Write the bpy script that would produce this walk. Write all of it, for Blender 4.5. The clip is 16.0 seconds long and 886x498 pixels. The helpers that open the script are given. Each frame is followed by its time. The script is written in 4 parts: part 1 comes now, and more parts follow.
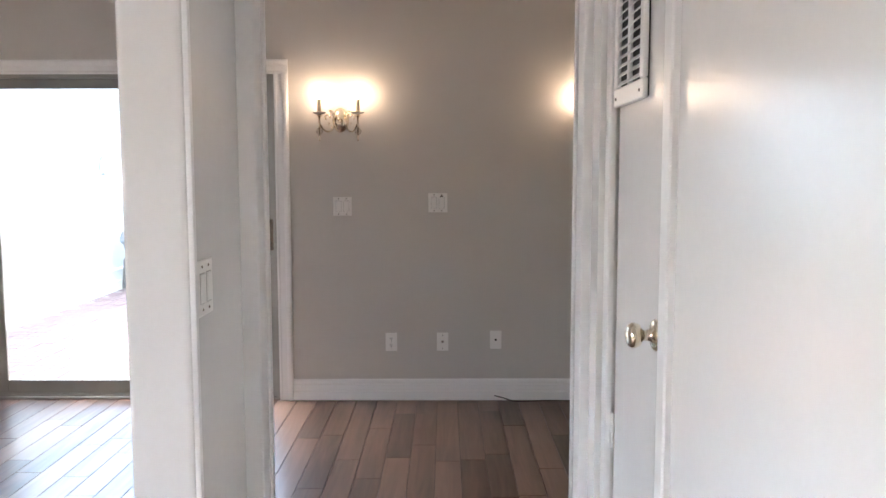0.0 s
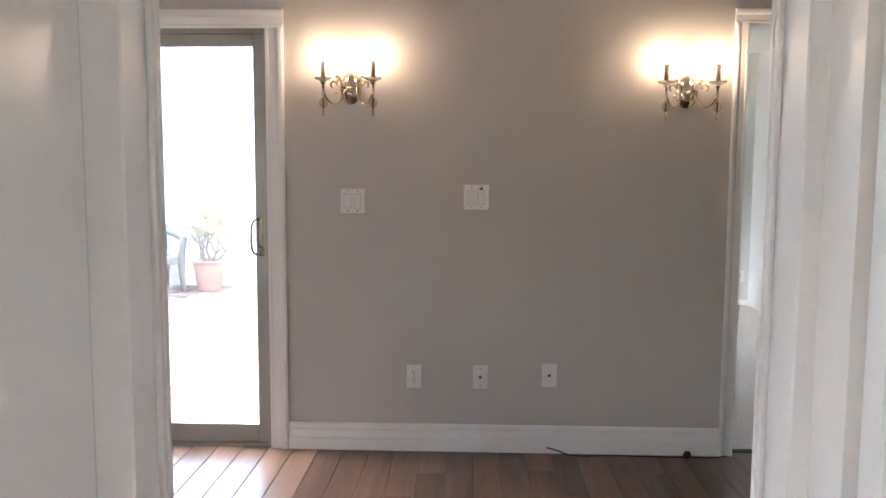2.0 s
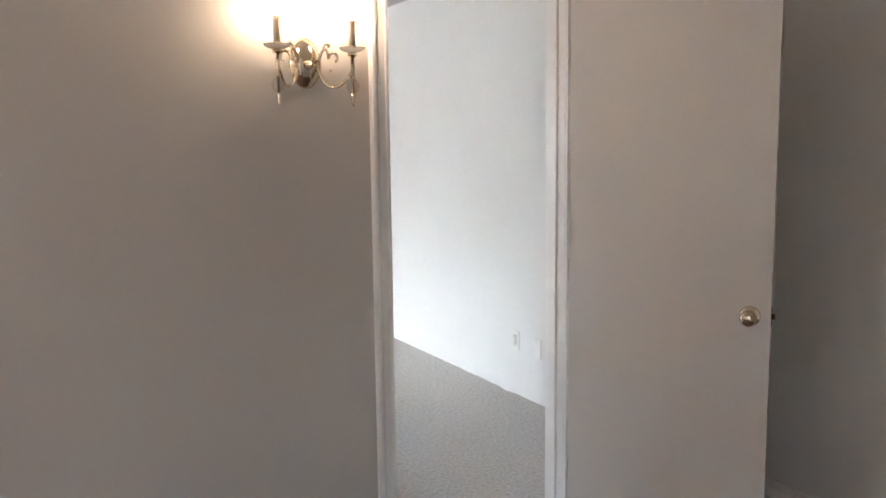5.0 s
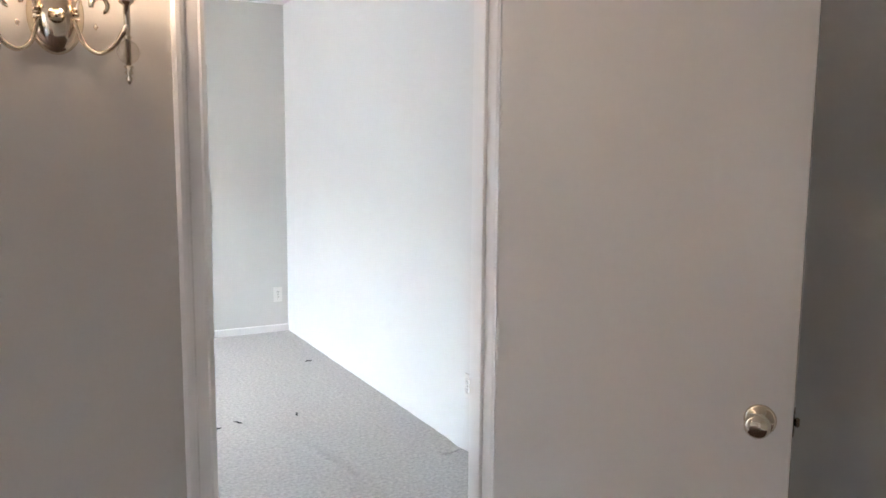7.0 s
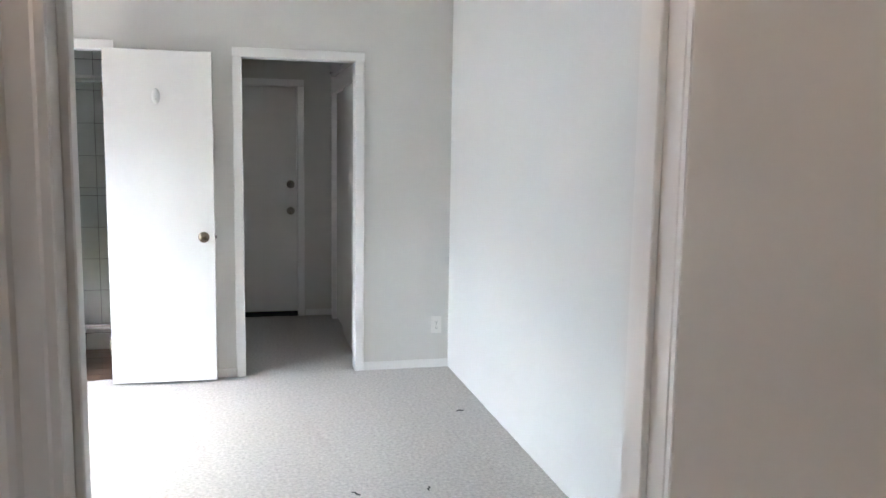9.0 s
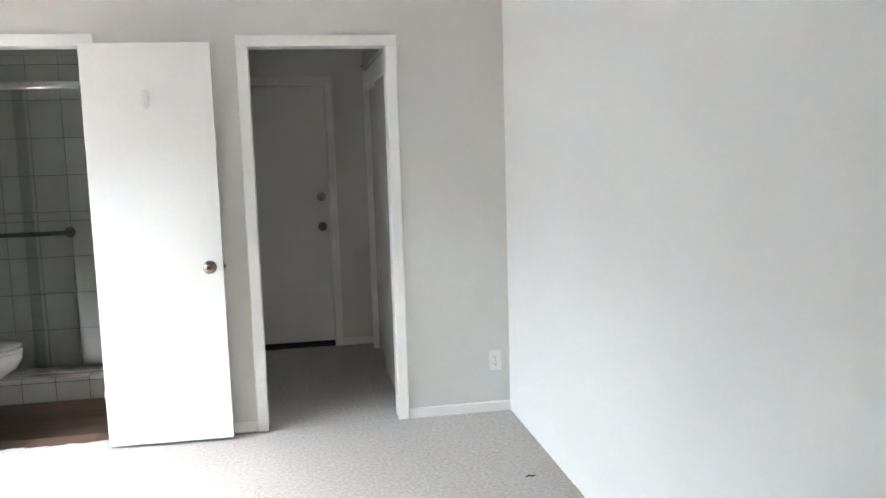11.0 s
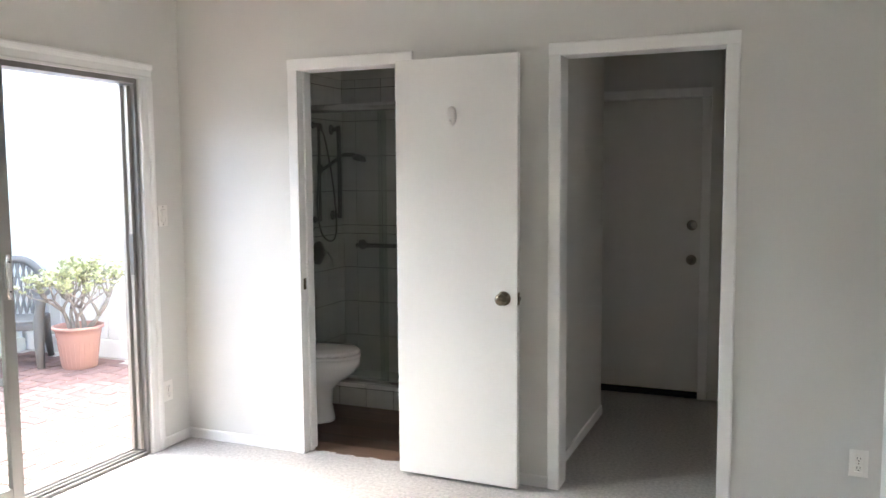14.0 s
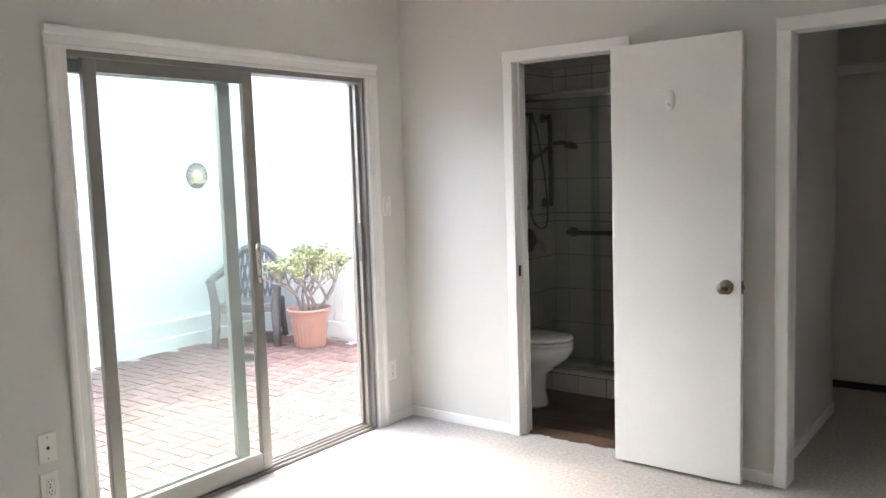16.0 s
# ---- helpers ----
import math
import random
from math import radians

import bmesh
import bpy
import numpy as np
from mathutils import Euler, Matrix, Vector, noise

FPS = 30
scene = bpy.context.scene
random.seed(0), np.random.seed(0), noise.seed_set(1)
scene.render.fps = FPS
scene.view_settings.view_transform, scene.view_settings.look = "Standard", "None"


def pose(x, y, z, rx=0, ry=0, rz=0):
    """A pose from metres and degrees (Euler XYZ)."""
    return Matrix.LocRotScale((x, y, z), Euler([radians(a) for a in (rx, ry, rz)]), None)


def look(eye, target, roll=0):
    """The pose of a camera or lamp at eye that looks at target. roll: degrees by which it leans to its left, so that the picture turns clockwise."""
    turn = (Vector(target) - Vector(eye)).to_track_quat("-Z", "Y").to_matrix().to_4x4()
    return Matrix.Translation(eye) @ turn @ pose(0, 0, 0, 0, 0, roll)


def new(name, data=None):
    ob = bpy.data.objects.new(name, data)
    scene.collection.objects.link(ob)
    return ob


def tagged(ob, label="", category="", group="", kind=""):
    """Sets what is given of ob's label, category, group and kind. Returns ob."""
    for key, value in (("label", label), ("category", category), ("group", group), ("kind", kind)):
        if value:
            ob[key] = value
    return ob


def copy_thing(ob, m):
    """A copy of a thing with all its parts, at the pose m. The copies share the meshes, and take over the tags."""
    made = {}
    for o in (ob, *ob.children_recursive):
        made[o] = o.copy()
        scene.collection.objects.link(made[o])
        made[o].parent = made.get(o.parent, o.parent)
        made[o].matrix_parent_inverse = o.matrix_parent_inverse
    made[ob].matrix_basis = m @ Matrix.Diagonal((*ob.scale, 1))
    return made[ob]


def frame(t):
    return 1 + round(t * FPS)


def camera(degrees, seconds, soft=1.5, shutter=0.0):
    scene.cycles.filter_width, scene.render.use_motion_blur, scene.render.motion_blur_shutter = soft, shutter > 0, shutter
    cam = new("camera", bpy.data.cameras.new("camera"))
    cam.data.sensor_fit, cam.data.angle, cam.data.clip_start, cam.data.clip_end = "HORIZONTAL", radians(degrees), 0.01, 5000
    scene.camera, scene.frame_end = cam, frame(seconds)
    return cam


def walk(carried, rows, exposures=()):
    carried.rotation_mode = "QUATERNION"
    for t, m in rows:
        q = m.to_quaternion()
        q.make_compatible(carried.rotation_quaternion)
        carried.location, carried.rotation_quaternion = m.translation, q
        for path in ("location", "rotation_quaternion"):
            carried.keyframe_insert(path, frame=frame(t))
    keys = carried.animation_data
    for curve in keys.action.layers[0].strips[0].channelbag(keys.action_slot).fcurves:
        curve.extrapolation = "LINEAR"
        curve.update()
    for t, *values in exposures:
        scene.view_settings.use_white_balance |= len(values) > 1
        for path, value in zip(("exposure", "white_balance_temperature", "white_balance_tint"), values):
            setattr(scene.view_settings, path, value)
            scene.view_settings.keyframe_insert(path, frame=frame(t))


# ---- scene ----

PATH = [
    (0, (0.114, -0.367, 1.434), (0.108, 1.623, 1.243), -0.1),
    (0.5, (0.112, -0.108, 1.415), (0.06, 1.883, 1.23), 0.7),
    (1, (0.079, 0.196, 1.421), (0.011, 2.186, 1.234), 0.5),
    (1.5, (0.047, 0.484, 1.412), (-0.011, 2.473, 1.213), 0.1),
    (2, (0.052, 0.788, 1.383), (-0.02, 2.777, 1.181), 0.3),
    (2.5, (0.032, 1.024, 1.407), (-0.05, 3.011, 1.194), 0.6),
    (3, (-0.046, 1.301, 1.418), (-0.04, 3.289, 1.201), 0.4),
    (3.5, (-0.112, 1.581, 1.453), (0.097, 3.555, 1.214), -0.0),
    (4, (-0.058, 1.846, 1.413), (0.33, 3.795, 1.184), -0.6),
    (4.5, (0.054, 2.081, 1.438), (0.687, 3.965, 1.217), -0.8),
    (5, (0.182, 2.249, 1.473), (1.138, 3.988, 1.224), -0.7),
    (7.5, (1.114, 3.087, 1.496), (2.021, 4.848, 1.229), 1.3),
    (8, (1.271, 3.292, 1.495), (2.062, 5.108, 1.214), 0.5),
    (8.5, (1.435, 3.552, 1.507), (2.048, 5.439, 1.253), 0.5),
    (9, (1.501, 3.748, 1.49), (1.971, 5.676, 1.244), 0.9),
    (11.5, (1.794, 4.983, 1.467), (2.137, 6.939, 1.228), -1.8),
    (12, (1.91, 5.251, 1.458), (2.524, 7.14, 1.228), -2.3),
    (12.5, (2.086, 5.337, 1.47), (2.547, 7.27, 1.247), -0.4),
    (13, (2.342, 5.393, 1.485), (2.284, 7.383, 1.288), 2.8),
    (13.5, (2.414, 5.382, 1.493), (1.948, 7.316, 1.288), 1.3),
    (14, (2.437, 5.371, 1.489), (1.671, 7.21, 1.311), -0.4),
    (14.5, (2.424, 5.347, 1.478), (1.481, 7.103, 1.312), -1.2),
    (15, (2.418, 5.314, 1.484), (1.344, 6.993, 1.319), -1.4),
    (15.5, (2.413, 5.294, 1.493), (1.256, 6.917, 1.322), -1.7),
    (16, (2.414, 5.29, 1.497), (1.22, 6.882, 1.298), -1.9),
]
cam = camera(57.0, 16.0)
EXPO = [(0.0, 4.8, 5950, 10), (1.0, 4.85, 6000, 10), (2.5, 4.75, 6050, 10), (3.5, 4.05, 6200, 10), (4.2, 4.6, 6100, 10), (5.0, 5.0, 6000, 10), (7.5, 5.1, 5800, 10),
        (9.0, 4.75, 5800, 9), (11.5, 4.9, 6100, 8), (12.0, 5.1, 6250, 8), (12.5, 5.1, 6300, 8), (13.0, 4.55, 6250, 9), (13.5, 4.4, 6250, 9), (14.5, 3.85, 6400, 10), (16.0, 3.8, 6400, 10)]
walk(cam, [(t, look(eye, target, roll)) for t, eye, target, roll in PATH], EXPO)

# ---- world and light ----
SKY = 0.15
BULB = 7.5
scene.cycles.max_bounces, scene.cycles.diffuse_bounces, scene.cycles.transparent_max_bounces = 16, 10, 16
world = bpy.data.worlds.new("sky")
scene.world = world
world.use_nodes = True
wn = world.node_tree
sky = wn.nodes.new("ShaderNodeTexSky")
sky.sky_type = "NISHITA"
sky.sun_disc = False
sky.sun_elevation, sky.sun_rotation = radians(51), radians(274)
sky.dust_density, sky.air_density = 4.0, 1.0
wn.links.new(sky.outputs[0], wn.nodes["Background"].inputs[0])
wn.nodes["Background"].inputs[1].default_value = SKY
sun_data = bpy.data.lights.new("sun", "SUN")
sun_data.energy, sun_data.angle, sun_data.color = 0.9, radians(100), (1.0, 0.985, 0.96)
sun = new("sun", sun_data)
sun.matrix_world = look((-6.0, 0.4, 7.5), (0, 0, 0))


# ---- materials ----
def material(name, color, rough=0.5, metal=0.0, scale=6.0, amount=0.06, bump=0.1, grain=180.0, spec=0.5, coat=0.0, dist=0.002, stretch=(1, 1, 1), rand=0.0):
    """A principled surface with colour varied at two scales and a fine relief."""
    m = bpy.data.materials.new(name)
    m.use_nodes = True
    nt = m.node_tree
    b = nt.nodes["Principled BSDF"]
    b.inputs["Metallic"].default_value = metal
    b.inputs["Specular IOR Level"].default_value = spec
    b.inputs["Coat Weight"].default_value = coat
    tc = nt.nodes.new("ShaderNodeTexCoord")
    mp = nt.nodes.new("ShaderNodeMapping")
    mp.inputs["Scale"].default_value = stretch
    nt.links.new(tc.outputs["Object"], mp.inputs[0])
    n1 = nt.nodes.new("ShaderNodeTexNoise")
    n1.inputs["Scale"].default_value, n1.inputs["Detail"].default_value = scale, 5
    n2 = nt.nodes.new("ShaderNodeTexNoise")
    n2.inputs["Scale"].default_value, n2.inputs["Detail"].default_value = grain, 3
    for n in (n1, n2):
        nt.links.new(mp.outputs[0], n.inputs["Vector"])
    add = nt.nodes.new("ShaderNodeMath")
    add.operation = "MULTIPLY_ADD"
    nt.links.new(n2.outputs[0], add.inputs[0])
    add.inputs[1].default_value = 0.5
    nt.links.new(n1.outputs[0], add.inputs[2])
    last = add.outputs[0]
    if rand:
        oi = nt.nodes.new("ShaderNodeObjectInfo")
        r = nt.nodes.new("ShaderNodeMath")
        r.operation = "MULTIPLY_ADD"
        nt.links.new(oi.outputs["Random"], r.inputs[0])
        r.inputs[1].default_value = rand
        nt.links.new(last, r.inputs[2])
        last = r.outputs[0]
    ramp = nt.nodes.new("ShaderNodeMapRange")
    ramp.inputs["From Min"].default_value, ramp.inputs["From Max"].default_value = 0.45, 1.05 + rand
    ramp.inputs["To Min"].default_value, ramp.inputs["To Max"].default_value = 1 - amount, 1 + amount
    nt.links.new(last, ramp.inputs[0])
    mul = nt.nodes.new("ShaderNodeVectorMath")
    mul.operation = "SCALE"
    mul.inputs[0].default_value = color
    nt.links.new(ramp.outputs[0], mul.inputs["Scale"])
    nt.links.new(mul.outputs[0], b.inputs["Base Color"])
    rr = nt.nodes.new("ShaderNodeMapRange")
    rr.inputs["To Min"].default_value, rr.inputs["To Max"].default_value = rough * 0.85, min(1.0, rough * 1.15)
    nt.links.new(n1.outputs[0], rr.inputs[0])
    nt.links.new(rr.outputs[0], b.inputs["Roughness"])
    if bump:
        bp = nt.nodes.new("ShaderNodeBump")
        bp.inputs["Strength"].default_value, bp.inputs["Distance"].default_value = bump, dist
        nt.links.new(n2.outputs[0], bp.inputs["Height"])
        nt.links.new(bp.outputs[0], b.inputs["Normal"])
    return m


def wood(name, dark, light, along=(1, 0.08, 1), rough=0.3):
    """Laminate boards: streaked grain along the board, board-to-board differences."""
    m = bpy.data.materials.new(name)
    m.use_nodes = True
    nt = m.node_tree
    b = nt.nodes["Principled BSDF"]
    tc = nt.nodes.new("ShaderNodeTexCoord")
    oi = nt.nodes.new("ShaderNodeObjectInfo")
    off = nt.nodes.new("ShaderNodeVectorMath")
    off.operation = "MULTIPLY_ADD"
    nt.links.new(oi.outputs["Random"], off.inputs[0])
    off.inputs[1].default_value = (31.0, 17.0, 9.0)
    nt.links.new(tc.outputs["Object"], off.inputs[2])
    mp = nt.nodes.new("ShaderNodeMapping")
    mp.inputs["Scale"].default_value = along
    nt.links.new(off.outputs[0], mp.inputs[0])
    n1 = nt.nodes.new("ShaderNodeTexNoise")
    n1.inputs["Scale"].default_value, n1.inputs["Detail"].default_value, n1.inputs["Distortion"].default_value = 22, 8, 1.2
    n2 = nt.nodes.new("ShaderNodeTexNoise")
    n2.inputs["Scale"].default_value, n2.inputs["Detail"].default_value = 5, 4
    for n in (n1, n2):
        nt.links.new(mp.outputs[0], n.inputs["Vector"])
    mix = nt.nodes.new("ShaderNodeMath")
    mix.operation = "MULTIPLY_ADD"
    nt.links.new(n1.outputs[0], mix.inputs[0])
    mix.inputs[1].default_value = 0.8
    nt.links.new(n2.outputs[0], mix.inputs[2])
    rnd = nt.nodes.new("ShaderNodeMath")
    rnd.operation = "MULTIPLY_ADD"
    nt.links.new(oi.outputs["Random"], rnd.inputs[0])
    rnd.inputs[1].default_value = 0.5
    nt.links.new(mix.outputs[0], rnd.inputs[2])
    ramp = nt.nodes.new("ShaderNodeValToRGB")
    ramp.color_ramp.elements[0].position, ramp.color_ramp.elements[0].color = 0.0, (*dark, 1)
    ramp.color_ramp.elements[1].position, ramp.color_ramp.elements[1].color = 1.0, (*light, 1)
    sc = nt.nodes.new("ShaderNodeMapRange")
    sc.inputs["From Min"].default_value, sc.inputs["From Max"].default_value = 0.82, 1.5
    nt.links.new(rnd.outputs[0], sc.inputs[0])
    nt.links.new(sc.outputs[0], ramp.inputs[0])
    nt.links.new(ramp.outputs[0], b.inputs["Base Color"])
    b.inputs["Roughness"].default_value = rough
    bp = nt.nodes.new("ShaderNodeBump")
    bp.inputs["Strength"].default_value, bp.inputs["Distance"].default_value = 0.15, 0.002
    nt.links.new(n1.outputs[0], bp.inputs["Height"])
    nt.links.new(bp.outputs[0], b.inputs["Normal"])
    return m


def clear_glass(name, tint=(1, 1, 1), gloss=0.03, haze=0.0):
    m = bpy.data.materials.new(name)
    m.use_nodes = True
    nt = m.node_tree
    nt.nodes.remove(nt.nodes["Principled BSDF"])
    tr = nt.nodes.new("ShaderNodeBsdfTransparent")
    tr.inputs[0].default_value = (*tint, 1)
    gl = nt.nodes.new("ShaderNodeBsdfGlossy")
    gl.inputs["Roughness"].default_value = gloss
    lw = nt.nodes.new("ShaderNodeLayerWeight")
    lw.inputs[0].default_value = 0.5
    pw = nt.nodes.new("ShaderNodeMath")
    pw.operation = "POWER"
    nt.links.new(lw.outputs["Facing"], pw.inputs[0])
    pw.inputs[1].default_value = 4.0
    fr = nt.nodes.new("ShaderNodeMath")
    fr.operation = "MULTIPLY_ADD"
    nt.links.new(pw.outputs[0], fr.inputs[0])
    fr.inputs[1].default_value, fr.inputs[2].default_value = 0.6, 0.04
    mx = nt.nodes.new("ShaderNodeMixShader")
    nt.links.new(fr.outputs[0], mx.inputs[0])
    nt.links.new(tr.outputs[0], mx.inputs[1])
    nt.links.new(gl.outputs[0], mx.inputs[2])
    # haze mixes in pale scatter; on window panes it imitates glare
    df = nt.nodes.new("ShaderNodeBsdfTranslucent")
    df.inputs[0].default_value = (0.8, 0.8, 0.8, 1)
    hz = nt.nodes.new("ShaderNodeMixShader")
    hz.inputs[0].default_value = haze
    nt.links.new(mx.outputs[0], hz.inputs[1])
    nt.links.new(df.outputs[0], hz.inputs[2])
    nt.links.new(hz.outputs[0], nt.nodes["Material Output"].inputs[0])
    return m


def glow(name, color, strength):
    m = bpy.data.materials.new(name)
    m.use_nodes = True
    b = m.node_tree.nodes["Principled BSDF"]
    b.inputs["Base Color"].default_value = (1, 0.95, 0.85, 1)
    b.inputs["Emission Color"].default_value = (*color, 1)
    b.inputs["Emission Strength"].default_value = strength
    return m


WALL = material("wall_paint", (0.56, 0.53, 0.485), 0.42, amount=0.02, scale=1.5, bump=0.12, grain=140, spec=0.4)
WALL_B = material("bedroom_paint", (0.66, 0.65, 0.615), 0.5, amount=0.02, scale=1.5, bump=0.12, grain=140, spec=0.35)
# Bedroom paint made paler to put window light into the right wall.
WALL_LIT = material("lit_wall_paint", (0.78, 0.775, 0.755), 0.5, amount=0.02, scale=1.5, bump=0.12, grain=140, spec=0.35)
CEIL = material("ceiling_paint", (0.8, 0.79, 0.77), 0.8, amount=0.02, bump=0.2, grain=90)
TRIM = material("trim_paint", (0.82, 0.81, 0.79), 0.3, amount=0.02, scale=3, bump=0.04, grain=60)
DOOR = material("door_paint", (0.8, 0.785, 0.755), 0.22, amount=0.025, scale=2, bump=0.05, grain=50)
PLATE = material("plate_plastic", (0.8, 0.78, 0.74), 0.35, amount=0.01, bump=0.0)
SLOT = material("slot_dark", (0.02, 0.018, 0.016), 0.6, amount=0.1, bump=0)
GAP = material("plate_gap", (0.4, 0.38, 0.35), 0.6, amount=0.05, bump=0)
BRASS = material("polished_brass", (0.72, 0.64, 0.5), 0.13, metal=1.0, amount=0.06, bump=0.02)
SATIN = material("aged_brass", (0.25, 0.21, 0.155), 0.2, metal=1.0, amount=0.08, bump=0.03)
SLEEVE = material("brushed_brass", (0.66, 0.56, 0.42), 0.34, metal=0.85, amount=0.06, bump=0.02)
NICKEL = material("polished_nickel", (0.5, 0.47, 0.42), 0.16, metal=1.0, amount=0.08, bump=0.02)
CHROME = material("brushed_chrome", (0.88, 0.88, 0.87), 0.2, metal=1.0, amount=0.05, bump=0.02)
DARKMETAL = material("dark_nickel", (0.22, 0.21, 0.2), 0.3, metal=1.0, amount=0.1, bump=0.02)
ALU = material("bronze_anodised_aluminium", (0.34, 0.33, 0.3), 0.42, metal=0.5, amount=0.05, bump=0.03)
DARKALU = material("grey_green_aluminium", (0.24, 0.26, 0.25), 0.45, metal=0.4, amount=0.05, bump=0.03)
ALU_W = material("pale_aluminium", (0.28, 0.27, 0.255), 0.4, metal=0.4, amount=0.05, bump=0.03)
# Haze whitens both window glasses to imitate glare from outdoors.
GLASS = clear_glass("window_glass", (0.93, 0.965, 0.95), 0.0, 0.005)
VEILED = clear_glass("veiled_window_glass", (0.94, 0.965, 0.955), 0.0, 0.014)
CRYSTAL = clear_glass("crystal", (0.9, 0.89, 0.87), 0.02, 0.06)
# Grey tint makes the clear drip cups cast a shadow; haze whitens them.
CUTGLASS = clear_glass("cut_glass", (0.5, 0.49, 0.47), 0.05, 0.25)
SHOWERGLASS = clear_glass("shower_glass", (0.94, 0.96, 0.95), 0.05, 0.04)
BULBGLOW = glow("bulb_glow", (1.0, 0.7, 0.46), BULB)
WOOD = wood("walnut_laminate", (0.05, 0.027, 0.018), (0.19, 0.115, 0.08), (1, 0.07, 1), 0.3)
WOOD_B = wood("bathroom_laminate", (0.06, 0.036, 0.026), (0.19, 0.115, 0.075), (0.07, 1, 1), 0.35)
CARPET = material("carpet_pile", (0.54, 0.517, 0.49), 0.95, amount=0.26, scale=60, bump=1.0, grain=240, spec=0.1, dist=0.01)
TILE = material("wall_tile", (0.68, 0.68, 0.65), 0.18, amount=0.08, scale=8, bump=0.03, rand=0.2)
GROUT = material("dark_grout", (0.12, 0.115, 0.105), 0.9, amount=0.1)
PORCELAIN = material("white_porcelain", (0.8, 0.79, 0.77), 0.08, amount=0.01, bump=0, coat=0.5)
BRICK = material("patio_brick", (0.2, 0.125, 0.108), 0.8, amount=0.5, scale=9, bump=0.6, grain=120, rand=0.7)
MORTAR = material("pale_mortar", (0.52, 0.485, 0.45), 0.95, amount=0.1, bump=0.5)
STUCCO = material("pale_green_stucco", (0.62, 0.66, 0.62), 0.9, amount=0.06, scale=2, bump=0.6, grain=70)
FENCE = material("white_painted_board", (0.78, 0.78, 0.76), 0.6, amount=0.06, scale=4, bump=0.3, grain=60, stretch=(1, 1, 0.1), rand=0.15)
CLAY = material("terracotta_plastic", (0.41, 0.235, 0.19), 0.55, amount=0.1, bump=0.1)
SOIL = material("potting_soil", (0.07, 0.05, 0.035), 1.0, amount=0.4, scale=40, bump=1.0)
BARK = material("grey_bark", (0.26, 0.23, 0.2), 0.9, amount=0.25, scale=30, bump=0.8)
LEAF = material("jade_leaf", (0.36, 0.38, 0.2), 0.45, amount=0.35, scale=14, bump=0.05)
RESIN = material("grey_green_resin", (0.125, 0.122, 0.112), 0.5, amount=0.06, bump=0.1)
STONE = material("plaque_stone", (0.13, 0.13, 0.13), 0.8, amount=0.2, scale=20, bump=0.3)
GOLD = material("plaque_gold", (0.5, 0.45, 0.3), 0.6, metal=0.1, amount=0.15, scale=30, bump=0.2)
GROUND = material("outside_ground", (0.25, 0.23, 0.2), 0.95, amount=0.2, scale=1.0, bump=0.4)
ROOF = material("grey_roof", (0.2, 0.22, 0.23), 0.85, amount=0.15, scale=10, bump=0.4)
RUBBER = material("black_rubber", (0.02, 0.02, 0.02), 0.6, amount=0.1)


# ---- mesh helpers ----
def part(name, bm, mat, parent=None, label="", smooth=False):
    """Link a bmesh as one mesh object, under a thing or a part where one is given."""
    bmesh.ops.recalc_face_normals(bm, faces=bm.faces)
    me = bpy.data.meshes.new(name)
    bm.to_mesh(me)
    bm.free()
    me.materials.append(mat)
    if smooth:
        me.polygons.foreach_set("use_smooth", [True] * len(me.polygons))
    ob = new(name, me)
    if parent is not None:
        ob.parent = parent
    if label:
        ob["label"] = label
    return ob


def thing(name, label, category, group="", at=None):
    ob = tagged(new(name), label, category, group)
    if at is not None:
        ob.matrix_basis = at
    return ob


def setting(name, bm, mat, label="", smooth=False):
    return tagged(part(name, bm, mat, None, label, smooth), kind="structure")


def bx(bm, lo, hi, bevel=0.0, seg=1):
    """Add a box between two corners, with its edges taken off."""
    lo, hi = [min(a, b) for a, b in zip(lo, hi)], [max(a, b) for a, b in zip(lo, hi)]
    v = bmesh.ops.create_cube(bm, size=1)["verts"]
    for w in v:
        w.co = Vector([(a + b) / 2 + c * (b - a) for a, b, c in zip(lo, hi, w.co)])
    if bevel:
        e = list({e for w in v for e in w.link_edges})
        bmesh.ops.bevel(bm, geom=e, offset=bevel, segments=seg, affect="EDGES", profile=0.6)
    return bm


def box(lo, hi, bevel=0.0, seg=1):
    return bx(bmesh.new(), lo, hi, bevel, seg)


def lathe(bm, profile, n=24, m=None, squash=1.0):
    """Add a turned solid: (radius, height) pairs round z."""
    rings = []
    for r, z in profile:
        ring = [bm.verts.new((r * math.cos(2 * math.pi * k / n), squash * r * math.sin(2 * math.pi * k / n), z)) for k in range(n)]
        rings.append(ring)
    for a, b in zip(rings, rings[1:]):
        for k in range(n):
            bm.faces.new((a[k], a[(k + 1) % n], b[(k + 1) % n], b[k]))
    for ring in (rings[0], rings[-1]):
        bm.faces.new(ring)
    if m is not None:
        bmesh.ops.transform(bm, matrix=m, verts=[v for r in rings for v in r])
    return bm


